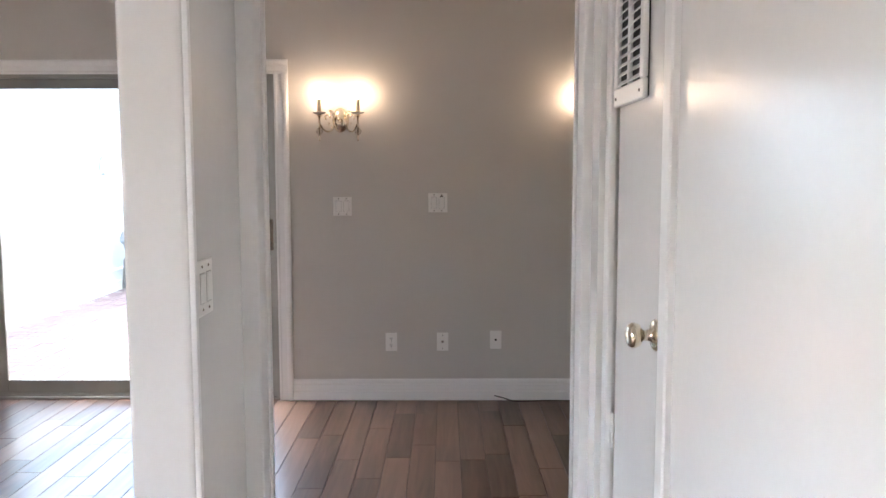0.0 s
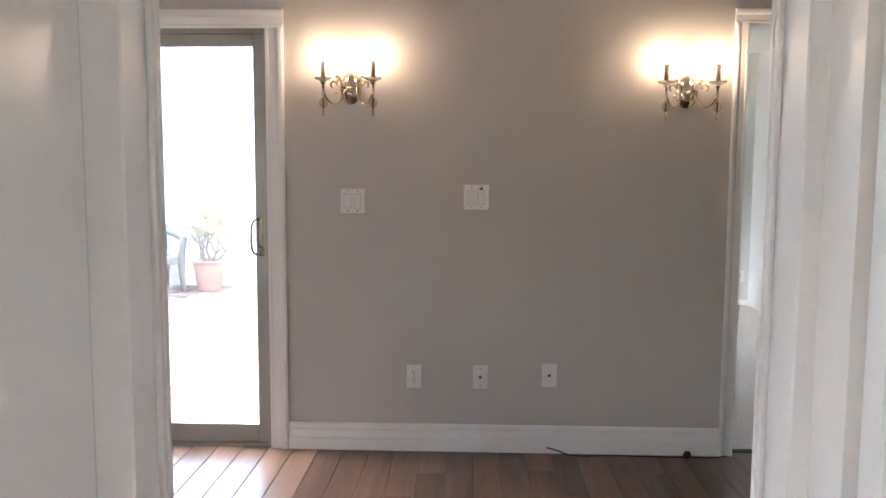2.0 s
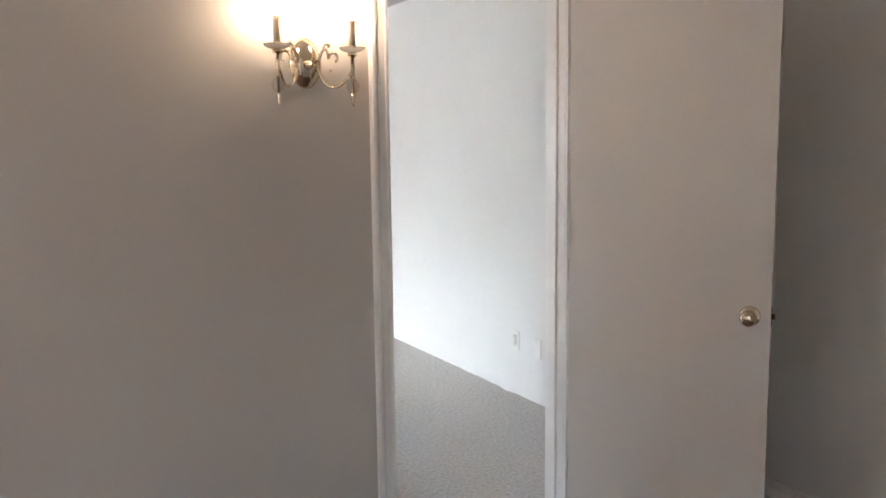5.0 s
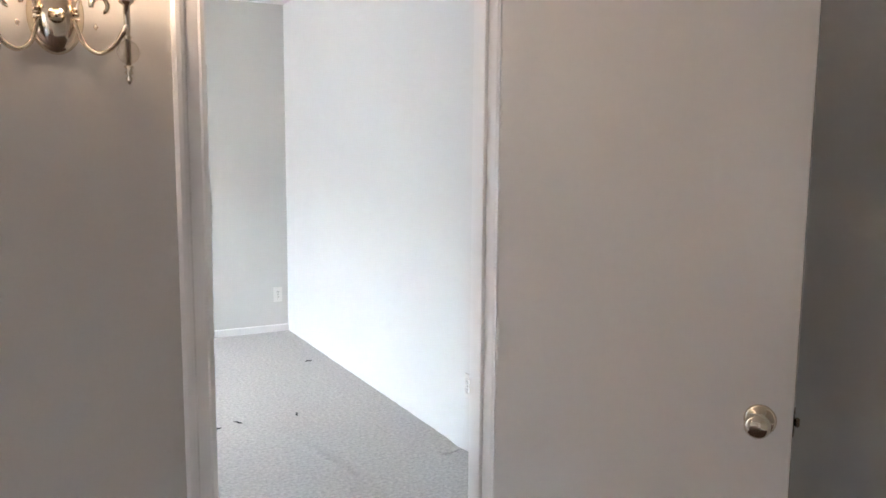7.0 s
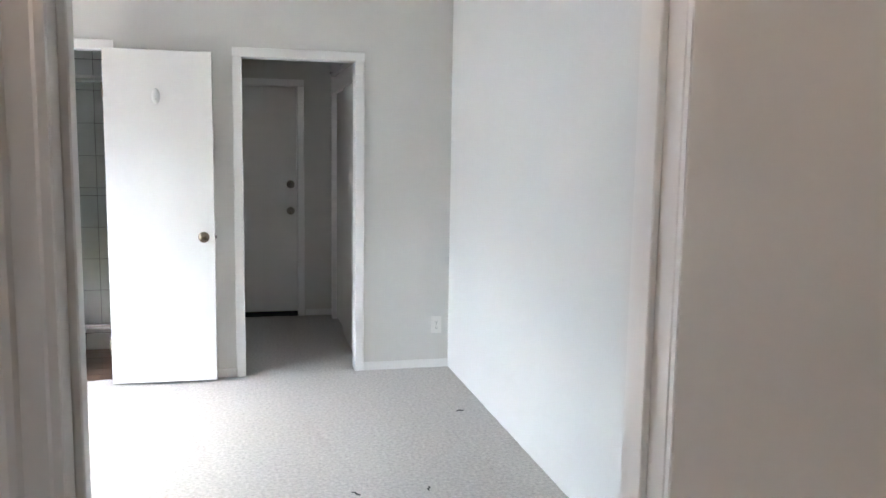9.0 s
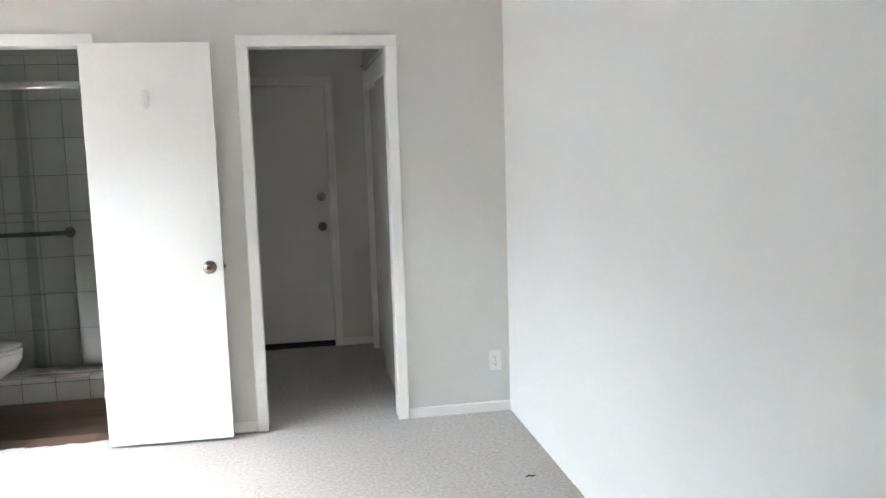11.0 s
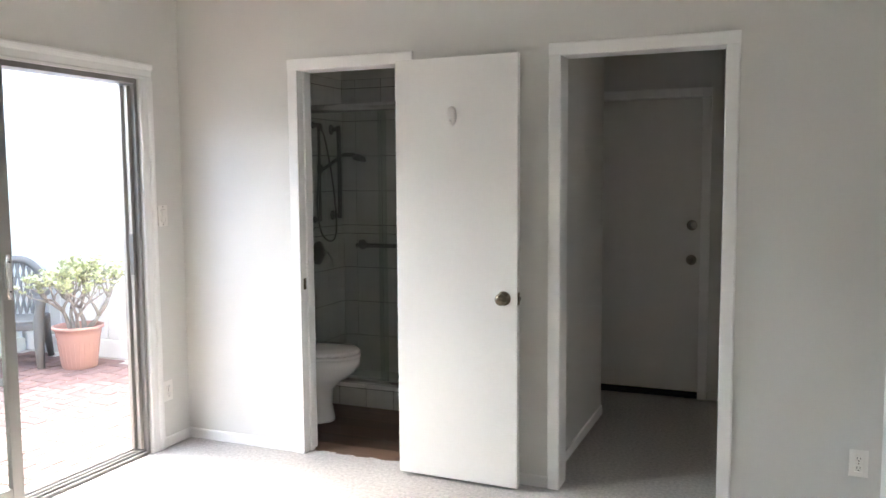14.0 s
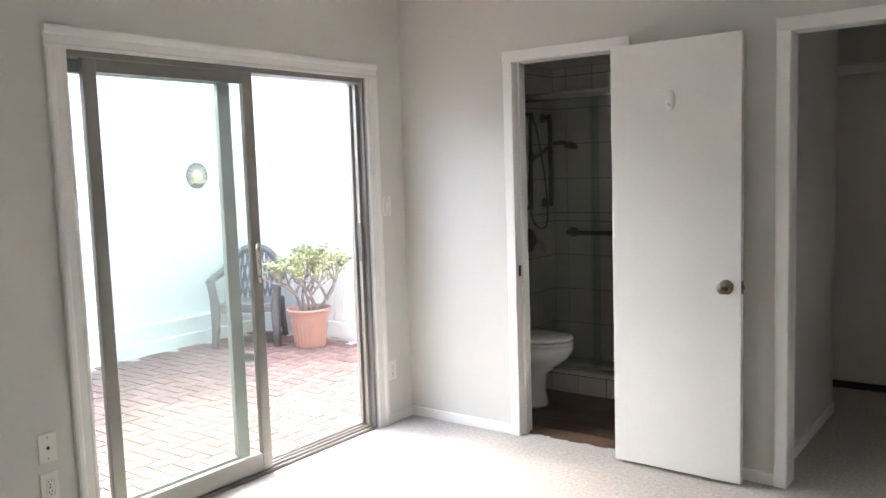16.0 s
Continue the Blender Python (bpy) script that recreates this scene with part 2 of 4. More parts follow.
def tube(bm, pts, radii, n=8):
    """Add a round tube along points; one radius or one for each point."""
    pts = [Vector(p) for p in pts]
    if not hasattr(radii, "__len__"):
        radii = [radii] * len(pts)
    rings, side = [], None
    for i, p in enumerate(pts):
        d = (pts[min(i + 1, len(pts) - 1)] - pts[max(i - 1, 0)]).normalized()
        if side is None:
            side = d.cross(Vector((0, 0, 1)) if abs(d.z) < 0.9 else Vector((1, 0, 0))).normalized()
        side = (side - d * side.dot(d)).normalized()
        up = d.cross(side)
        rings.append([bm.verts.new(p + radii[i] * (math.cos(2 * math.pi * k / n) * side + math.sin(2 * math.pi * k / n) * up)) for k in range(n)])
    for a, b in zip(rings, rings[1:]):
        for k in range(n):
            bm.faces.new((a[k], a[(k + 1) % n], b[(k + 1) % n], b[k]))
    bm.faces.new(rings[0])
    bm.faces.new(rings[-1])
    return bm


def curve_pts(ctrl, n=8):
    """A smooth run of points through the given ones."""
    c = [Vector(p) for p in ctrl]
    c = [2 * c[0] - c[1]] + c + [2 * c[-1] - c[-2]]
    out = []
    for i in range(1, len(c) - 2):
        for k in range(n):
            t = k / n
            p0, p1, p2, p3 = c[i - 1:i + 3]
            out.append(0.5 * (2 * p1 + (p2 - p0) * t + (2 * p0 - 5 * p1 + 4 * p2 - p3) * t * t + (3 * p1 - p0 - 3 * p2 + p3) * t ** 3))
    return out + [c[-2]]


def extrude_profile(bm, prof, a, b, out, up):
    """Sweep a flat profile of (out, up) pairs from a to b."""
    a, b, out, up = (Vector(v) for v in (a, b, out, up))
    ra = [bm.verts.new(a + out * u + up * w) for u, w in prof]
    rb = [bm.verts.new(b + out * u + up * w) for u, w in prof]
    n = len(prof)
    for k in range(n):
        bm.faces.new((ra[k], ra[(k + 1) % n], rb[(k + 1) % n], rb[k]))
    bm.faces.new(ra)
    bm.faces.new(rb)
    return bm


MOULDED = [(0, 0), (0.012, 0), (0.014, 0.012), (0.011, 0.018), (0.013, 0.05), (0.02, 0.056), (0.024, 0.066), (0.024, 0.078), (0.018, 0.086), (0, 0.086)]
PLAIN = [(0, 0), (0.013, 0), (0.016, 0.004), (0.016, 0.052), (0.012, 0.058), (0, 0.058)]


def casing(name, prof, u, out, p, width, height, label, sides="LRT", base=0.0):
    """Trim round an opening: u runs along the wall, out leaves it, p is the opening's lower near corner."""
    u, out, p, z = Vector(u), Vector(out), Vector(p), Vector((0, 0, 1))
    w = max(q[1] for q in prof)
    root = tagged(new(name), label, "trim", kind="structure")
    if "L" in sides:
        part("side_casing", extrude_profile(bmesh.new(), prof, p + z * base, p + z * height, out, -u), TRIM, root)
    if "R" in sides:
        part("side_casing", extrude_profile(bmesh.new(), prof, p + u * width + z * base, p + u * width + z * height, out, u), TRIM, root)
    if "T" in sides:
        part("head_casing", extrude_profile(bmesh.new(), prof, p - u * w + z * height, p + u * (width + w) + z * height, out, z), TRIM, root)
    return root


# ---- large structure ----
YA, YB = 4.655, 4.775      # the wall between living room and bedroom
XR = 2.84                  # right wall of both rooms
YF, YG = 9.06, 9.18        # far wall of the bedroom
XL, XO = -0.69, -0.81      # patio wall of the bedroom
H = 2.5
PZ = -0.14                 # patio paving

setting("ground", box((-400, -400, -0.6), (400, 400, -0.26)), GROUND, "bare ground outside")

bm = bmesh.new()
bx(bm, (-3.2, YA, -0.1), (-2.76, YB, H))
bx(bm, (-2.76, YA, 2.035), (-0.926, YB, H))
bx(bm, (-0.926, YA, -0.1), (1.29, YB, H))
bx(bm, (1.29, YA, 2.06), (2.04, YB, H))
bx(bm, (2.04, YA, -0.1), (XR, YB, H))
setting("wall_sconces", bm, WALL, "taupe-white painted plaster wall with sconces")

bm = box((XR, -2.3, -0.1), (XR + 0.12, 11.05, H))
setting("wall_right", bm, WALL_LIT, "plain off-white painted wall")

bm = bmesh.new()
bx(bm, (XO, YB, -0.1), (XL, 7.0, H))
bx(bm, (XO, 7.0, 2.015), (XL, 8.75, H))
bx(bm, (XO, 8.75, -0.1), (XL, YF, H))
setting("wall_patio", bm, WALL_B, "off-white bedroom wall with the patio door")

bm = bmesh.new()
bx(bm, (XO, YF, -0.1), (0.07, YG, H))
bx(bm, (0.07, YF, 2.055), (0.71, YG, H))
bx(bm, (0.71, YF, -0.1), (1.475, YG, H))
bx(bm, (1.475, YF, 2.05), (2.215, YG, H))
bx(bm, (2.215, YF, -0.1), (XR, YG, H))
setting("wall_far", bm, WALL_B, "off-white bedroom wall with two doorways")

# hall and living room shell
bm = bmesh.new()
bx(bm, (0.55, -2.3, -0.1), (0.75, 1.215, H))
bx(bm, (0.55, 1.215, 2.06), (0.75, 1.745, H))
bx(bm, (0.55, 1.745, -0.1), (0.75, 1.91, H))
bx(bm, (0.52, 1.80, -0.1), (0.55, 1.90, H))
bx(bm, (0.7, 1.215, -0.1), (0.75, 1.745, 2.06))
setting("wall_hall", bm, DOOR, "white satin-painted hall wall")
setting("wall_cross", box((0.56, 1.91, -0.1), (XR, 2.03, H)), WALL, "painted cross wall")
setting("wall_back", box((-3.32, -2.42, -0.1), (XR, -2.3, H)), WALL, "plain painted wall")
# The window opening is unseen, added to light the hall and wall stub.
bm = bmesh.new()
bx(bm, (-3.32, -2.3, -0.1), (-3.2, -1.6, H))
bx(bm, (-3.32, -1.6, -0.1), (-3.2, -0.3, 0.9))
bx(bm, (-3.32, -1.6, 2.1), (-3.2, -0.3, H))
bx(bm, (-3.32, -0.3, -0.1), (-3.2, YB, H))
setting("wall_left", bm, WALL, "plain painted wall with an unseen window opening added for light")
bm = bmesh.new()
bx(bm, (-0.57, 1.35, -0.1), (-0.43, 1.80, H), 0.018, 8)
setting("wall_stub", bm, DOOR, "short white painted wall end")
bm = bmesh.new()
bx(bm, (-0.43, 1.80, 2.08), (0.5, 1.92, H))
setting("wall_header", bm, WALL, "painted wall over the opening")
setting("ceiling_living", box((-3.32, -2.42, H), (XR + 0.12, YB, H + 0.1)), CEIL, "white ceiling")
setting("ceiling_bedroom", box((XO, YB, H), (XR + 0.12, YG, H + 0.1)), CEIL, "white ceiling")
setting("ceiling_passage", box((XO, YG, 2.36), (XR + 0.12, 11.05, 2.46)), CEIL, "white ceiling")

# passage and bathroom shell
setting("wall_passage", box((1.3, YG, -0.1), (1.42, 10.36, 2.36)), WALL_B, "off-white painted passage wall")
setting("wall_niche", box((0.87, 10.36, -0.1), (0.95, 10.93, 2.36)), WALL_B, "off-white painted wall")
bm = bmesh.new()
bx(bm, (0.95, 10.93, -0.1), (1.14, 11.05, 2.36))
bx(bm, (1.14, 10.93, 2.0), (1.95, 11.05, 2.36))
bx(bm, (1.95, 10.93, -0.1), (XR, 11.05, 2.36))
# Unseen slab added behind the door to keep outside light from its gaps.
bx(bm, (1.1, 11.055, -0.1), (2.0, 11.1, 2.36))
setting("wall_end", bm, WALL_B, "off-white end wall with a door")
setting("wall_bath_left", box((-0.73, YG, -0.1), (-0.618, 10.87, 2.36)), WALL_B, "bathroom wall")
setting("wall_bath_back", box((-0.618, 10.758, -0.1), (0.87, 10.87, 2.36)), WALL_B, "bathroom wall behind tiles")
setting("wall_bath_right", box((0.75, 10.0, -0.1), (0.87, 10.758, 2.36)), WALL_B, "bathroom wall")
setting("wall_bath_side", box((0.87, 10.24, -0.1), (1.3, 10.36, 2.36)), WALL_B, "bathroom wall")

# floors
setting("floor_living", box((-3.2, -2.3, -0.1), (XR, 4.70, -0.011)), SLOT, "walnut laminate plank floor")
setting("floor_bath", box((-0.618, 9.11, -0.1), (1.3, 10.24, -0.011)), SLOT, "dark laminate bathroom floor")


def carpet(name, x0, x1, y0, y1, step):
    nx, ny = int((x1 - x0) / step), int((y1 - y0) / step)
    vs, fs = [], []
    for j in range(ny + 1):
        for i in range(nx + 1):
            x, y = x0 + (x1 - x0) * i / nx, y0 + (y1 - y0) * j / ny
            z = 0.0035 * noise.noise((x * 9, y * 9, 0)) + 0.0025 * noise.noise((x * 45, y * 45, 3))
            r = abs((x * 0.97 + y * 0.2 + 0.06 * noise.noise((x, y * 0.7, 5))) % 0.62 - 0.31)
            z -= 0.009 * math.exp(-(r / 0.016) ** 2) * max(0.0, noise.noise((x * 1.5, y * 1.2, 9)) + 0.35)
            vs.append((x, y, z))
    for j in range(ny):
        for i in range(nx):
            a = j * (nx + 1) + i
            fs.append((a, a + 1, a + nx + 2, a + nx + 1))
    me = bpy.data.meshes.new(name)
    me.from_pydata(vs, [], fs)
    me.polygons.foreach_set("use_smooth", [True] * len(fs))
    me.materials.append(CARPET)
    return tagged(new(name, me), "beige-grey cut pile carpet, slightly worn", kind="structure")


carpet("floor_bedroom", XL, XR, 4.715, 9.125, 0.012)
carpet("floor_passage", 0.95, XR, 9.125, 10.93, 0.03)
setting("subfloor", box((XL, 4.71, -0.2), (XR, 10.93, -0.06)), GROUND)

# trims and frames
casing("trim_slider_living", MOULDED, (1, 0, 0), (0, -1, 0), (-2.76, YA, 0), 1.834, 2.02, "white moulded casing round the glass door")
SMALL = [(a * 0.8, b * 0.76) for a, b in MOULDED]
casing("trim_bedroom_door", SMALL, (1, 0, 0), (0, -1, 0), (1.31, YA, 0), 0.71, 2.04, "white moulded door casing")
casing("trim_slider_bedroom", MOULDED, (0, 1, 0), (1, 0, 0), (XL, 7.015, 0), 1.735, 2.005, "white moulded casing round the patio door")
casing("trim_bath_door", PLAIN, (1, 0, 0), (0, -1, 0), (0.09, YF, 0), 0.6, 2.04, "white door casing")
casing("trim_passage", PLAIN, (1, 0, 0), (0, -1, 0), (1.492, YF, 0), 0.708, 2.03, "white doorway casing")
casing("trim_back_door", PLAIN, (1, 0, 0), (0, -1, 0), (1.15, 10.93, 0), 0.795, 1.99, "white door casing")


def lining(name, x0, x1, y0, y1, top, label, stop=0.0):
    root = tagged(new(name), label, "door frame", kind="structure")
    for a, b in ((x0 - 0.018, x0), (x1, x1 + 0.018)):
        part("jamb", box((a, y0, 0), (b, y1, top + 0.018), 0.002), TRIM, root)
    part("head", box((x0, y0, top), (x1, y1, top + 0.018), 0.002), TRIM, root)
    if stop:
        for a, b in ((x0, x0 + 0.011), (x1 - 0.011, x1)):
            part("door_stop", box((a, stop, 0), (b, stop + 0.035, top), 0.002), TRIM, root)
    return root


f = lining("frame_bedroom_door", 1.31, 2.02, YA + 0.003, YB + 0.003, 2.04, "white painted door lining", 4.70)
part("strike_plate", box((1.309, 4.668, 0.895), (1.3115, 4.694, 0.955)), SATIN, f, "brass strike plate")
f = lining("frame_bath_door", 0.09, 0.69, YF + 0.003, YG, 2.04, "white painted door lining", 9.1)
part("strike_plate", box((0.089, 9.07, 0.89), (0.0915, 9.095, 0.95)), SATIN, f, "strike plate")
lining("frame_passage", 1.492, 2.2, YF + 0.003, YG, 2.03, "white painted doorway lining")
lining("frame_back_door", 1.15, 1.945, 10.933, 11.04, 1.99, "white painted door lining")
# Added strip, blocks the daylight that leaks in below the back door.
setting("gap_filler_back", box((1.15, 10.932, -0.1), (1.945, 11.05, 0.009), 0.002), SLOT, "dark strip added to stop light under the door")
setting("threshold", box((1.31, 4.695, -0.01), (2.02, 4.735, 0.007), 0.003), SLOT, "dark threshold strip")

BASE = [(0, 0), (0.016, 0), (0.016, 0.055), (0.011, 0.062), (0.014, 0.068), (0.014, 0.098), (0.008, 0.106), (0.012, 0.112), (0.012, 0.126), (0.006, 0.135), (0, 0.135)]
LOW = [(0, 0), (0.01, 0), (0.01, 0.05), (0.007, 0.056), (0, 0.056)]


def baseboard(prof, a, b, out, label="white painted baseboard"):
    return setting("baseboard", extrude_profile(bmesh.new(), prof, a, b, out, (0, 0, 1)), TRIM, label)


baseboard(BASE, (-0.838, YA, 0), (1.246, YA, 0), (0, -1, 0), "tall stepped white baseboard")
baseboard(BASE, (2.09, YA, 0), (XR, YA, 0), (0, -1, 0), "tall stepped white baseboard")
baseboard(BASE, (XR, 2.03, 0), (XR, YA - 0.02, 0), (-1, 0, 0), "tall stepped white baseboard")
baseboard(BASE, (0.55, 2.03, 0), (XR - 0.02, 2.03, 0), (0, 1, 0), "tall stepped white baseboard")
baseboard(BASE, (-3.2, YA, 0), (-2.85, YA, 0), (0, -1, 0), "tall stepped white baseboard")
baseboard(LOW, (XL + 0.01, YF, 0), (0.03, YF, 0), (0, -1, 0))
baseboard(LOW, (0.75, YF, 0), (1.432, YF, 0), (0, -1, 0))
baseboard(LOW, (2.26, YF, 0), (XR, YF, 0), (0, -1, 0))
baseboard(LOW, (XL, YB, 0), (XL, 6.925, 0), (1, 0, 0))
baseboard(LOW, (XL, 8.84, 0), (XL, YF, 0), (1, 0, 0))
baseboard(LOW, (1.42, YG, 0), (1.42, 10.36, 0), (1, 0, 0))
baseboard(LOW, (2.01, 10.93, 0), (2.235, 10.93, 0), (0, -1, 0))

# the opening between hall and living room: posts with stepped mouldings
def post(name, x0, x1, y0, y1, side):
    """side: +1 where the moulded face looks to +x."""
    root = tagged(new(name), "white painted moulded door post", "door post", kind="structure")
    part("post_core", box((x0, y0, 0), (x1, y1, 2.08), 0.003), TRIM, root)
    face = x1 if side > 0 else x0
    for a, b, d in ((0.0, 0.014, 0.006), (0.026, 0.042, 0.009)):
        part("moulding", box((face, y1 - b, 0), (face + side * d, y1 - a, 2.08), 0.003, 2), TRIM, root)
    return root


post("door_post_left", -0.57, -0.385, 1.80, 1.92, 1)
post("door_post_right", 0.492, 0.56, 1.90, 2.028, -1)
setting("trim_stub", box((-0.431, 1.352, 0), (-0.418, 1.372, 2.3), 0.004, 2), TRIM, "white corner bead")


# ---- doors ----
def knob(parent, at, mat, label, name="door_knob", r=0.027):
    """A round knob on its rose; it stands out along -y of the pose."""
    m = at @ pose(0, 0, 0, 90)
    bm = bmesh.new()
    lathe(bm, [(0.034, 0), (0.034, 0.004), (0.028, 0.009), (0.013, 0.012), (0.011, 0.026), (0.014, 0.031), (r * 0.85, 0.036), (r, 0.046), (r, 0.052), (r * 0.8, 0.06), (0.01, 0.064)], 28, m)
    k = part(name, bm, mat, parent, label, True)
    return k


def leaf(name, w, h, label, at, t=0.035):
    """A flush door: hinge edge at x = 0, seen face at y = 0, its thickness towards +y."""
    root = thing(name, label, "door", at=at)
    part("door_leaf", box((0, 0, 0.015), (w, t, h), 0.003, 2), DOOR, root)
    return root


ang = math.degrees(math.atan2(-0.564, 0.38))
d = leaf("bedroom_door", 0.69, 2.03, "flush white-painted door standing open on its hinges", pose(1.995, 4.6, 0, 0, 0, ang))
knob(d, pose(0.625, 0, 0.905), BRASS, "polished brass knob")
part("latch_plate", box((0.6895, 0.006, 0.875), (0.692, 0.029, 0.935)), SATIN, d, "brass latch plate")
part("latch_bolt", box((0.692, 0.012, 0.895), (0.702, 0.024, 0.915), 0.003), SATIN, d)
for z in (0.25, 1.02, 1.8):
    part("hinge", lathe(bmesh.new(), [(0.006, z - 0.045), (0.006, z + 0.045)], 10, pose(-0.006, 0.036, 0)), SATIN, d, "", True)

ang = math.degrees(math.atan2(8.948 - 8.966, 1.316 - 0.695))
d = leaf("bathroom_door", 0.622, 2.042, "flush white-painted door folded back against the wall", pose(0.695, 8.966, 0, 0, 0, ang))
knob(d, pose(0.557, 0, 0.92), SATIN, "aged brass knob")
part("latch_plate", box((0.6215, 0.006, 0.89), (0.624, 0.029, 0.95)), SATIN, d, "brass latch plate")
part("latch_bolt", box((0.624, 0.012, 0.91), (0.634, 0.024, 0.93), 0.003), DARKMETAL, d)
bm = bmesh.new()
lathe(bm, [(0.0, -0.047), (0.012, -0.044), (0.022, -0.022), (0.0235, 0.01), (0.017, 0.037), (0.0, 0.047)], 24, pose(0.297, -0.001, 1.77), 0.55)
hk = part("robe_hook", bm, PLATE, d, "white plastic stick-on hook", True)
part("hook_prong", tube(bmesh.new(), curve_pts([(0.297, -0.004, 1.755), (0.297, -0.018, 1.742), (0.297, -0.026, 1.752)]), 0.005), PLATE, hk, "", True)
for z in (0.25, 1.8):
    part("hinge", lathe(bmesh.new(), [(0.006, z - 0.045), (0.006, z + 0.045)], 10, pose(-0.008, 0.03, 0)), SATIN, d, "", True)

d = leaf("back_door", 0.79, 1.985, "closed flush white door with deadbolt", pose(1.1525, 10.965, 0))
knob(d, pose(0.735, 0, 0.925), NICKEL, "chrome knob")
db = knob(d, pose(0.735, 0, 1.155), NICKEL, "chrome deadbolt", "deadbolt", 0.02)
part("door_sweep", box((0.0, -0.012, 0.008), (0.79, -0.001, 0.038), 0.003), RUBBER, d, "black rubber door sweep")

# hall closet door with its air grille; the door looks to -x
d = leaf("closet_door", 0.485, 2.03, "narrow white flush closet door with an air grille", pose(0.556, 1.725, 0, 0, 0, -90), 0.034)
knob(d, pose(0.407, 0, 1.09), BRASS, "polished brass knob")
for z in (0.75, 1.81):
    hg = part("hinge", box((-0.028, -0.004, z - 0.045), (-0.002, 0.0, z + 0.045), 0.001), TRIM, d, "white-painted hinge")
    part("hinge_pin", lathe(bmesh.new(), [(0.006, z - 0.047), (0.006, z + 0.047)], 10, pose(-0.015, -0.007, 0)), TRIM, hg, "", True)
grille = part("air_grille", box((0.005, -0.004, 1.595), (0.302, -0.001, 2.0)), SLOT, d, "white steel louvred grille")
for lo, hi in (((0.003, 1.59), (0.304, 1.635)), ((0.003, 1.96), (0.304, 2.0)), ((0.003, 1.635), (0.035, 1.96)), ((0.27, 1.635), (0.304, 1.96)), ((0.146, 1.635), (0.158, 1.96))):
    part("grille_frame", box((lo[0], -0.016, lo[1]), (hi[0], -0.004, hi[1]), 0.003), TRIM, grille)
for k in range(15):
    z = 1.645 + k * 0.0212
    for a, b in ((0.036, 0.145), (0.159, 0.269)):
        bm = box((a, -0.001, -0.009), (b, 0.001, 0.009))
        bmesh.ops.transform(bm, matrix=pose(0, -0.011, z, -42), verts=bm.verts)
        part("louvre", bm, TRIM, grille)
for a in (0.03, 0.275):
    part("screw", lathe(bmesh.new(), [(0.004, 0), (0.003, 0.002)], 10, pose(a, -0.016, 1.61, 90)), SLOT, grille)
casing("trim_closet", PLAIN, (0, -1, 0), (-1, 0, 0), (0.55, 1.735, 0), 0.505, 2.04, "white closet door casing")


# ---- glass doors ----
def slider_panel(parent, u0, u1, v, z0, z1, mat, put, stile=0.06, bottom=0.09, top=0.06, t=0.03, glass=GLASS, near=None):
    """One sliding panel; put() turns (along, across, up) into the room's axes."""
    def b(lo, hi, bevel=0.003):
        return box(put(*lo), put(*hi), bevel)
    first = stile if near is None else near
    p = part("panel_frame", b((u0, v, z0), (u0 + first, v + t, z1)), mat, parent)
    part("stile", b((u1 - stile, v, z0), (u1, v + t, z1)), mat, p)
    part("top_rail", b((u0 + first, v, z1 - top), (u1 - stile, v + t, z1)), mat, p)
    part("bottom_rail", b((u0 + first, v, z0), (u1 - stile, v + t, z0 + bottom)), mat, p)
    g = part("glass_pane", b((u0 + first, v + t / 2 - 0.003, z0 + bottom), (u1 - stile, v + t / 2 + 0.003, z1 - top), 0), glass, p, "glass pane with glare put in as faint haze")
    g.visible_shadow = False
    return p


def outer_frame(root, u0, u1, v0, v1, top, mat, put):
    for a, b in ((u0, u0 + 0.022), (u1 - 0.022, u1)):
        part("frame_jamb", box(put(a, v0, 0), put(b, v1, top), 0.002), mat, root)
    part("frame_head", box(put(u0 + 0.022, v0, top - 0.03), put(u1 - 0.022, v1, top), 0.002), mat, root)
    sill = part("frame_sill", box(put(u0 + 0.022, v0, -0.02), put(u1 - 0.022, v1, 0.015), 0.002), mat, root)
    for v in (v0 + 0.02, (v0 + v1) / 2, v1 - 0.02):
        part("track", box(put(u0 + 0.022, v - 0.003, 0.015), put(u1 - 0.022, v + 0.003, 0.027)), mat, sill)


def pull_handle(parent, put, u, v, z, h, mat):
    """A bowed pull on its plate."""
    p = part("pull_plate", box(put(u - 0.014, v - 0.004, z - h / 2), put(u + 0.014, v, z + h / 2), 0.002), mat, parent, "brass pull handle")
    pts = curve_pts([put(u - 0.012, v - 0.004, z + h * 0.45), put(u - 0.03, v - 0.03, z + h * 0.42), put(u - 0.042, v - 0.04, z + h * 0.25),
                     put(u - 0.042, v - 0.04, z - h * 0.25), put(u - 0.03, v - 0.03, z - h * 0.42), put(u - 0.012, v - 0.004, z - h * 0.45)])
    part("pull_bow", tube(bmesh.new(), pts, 0.006), mat, p, "", True)
    for dz in (-0.33, 0.33):
        part("screw", lathe(bmesh.new(), [(0.005, 0), (0.004, 0.003)], 10, Matrix.Translation(put(u + 0.004, v - 0.004, z + dz * h)) @ pose(0, 0, 0, 90)), SLOT, p)


def put_a(u, v, z):
    return Vector((u, YA + v, z))


def put_b(u, v, z):
    return Vector((XL - v, u, z))


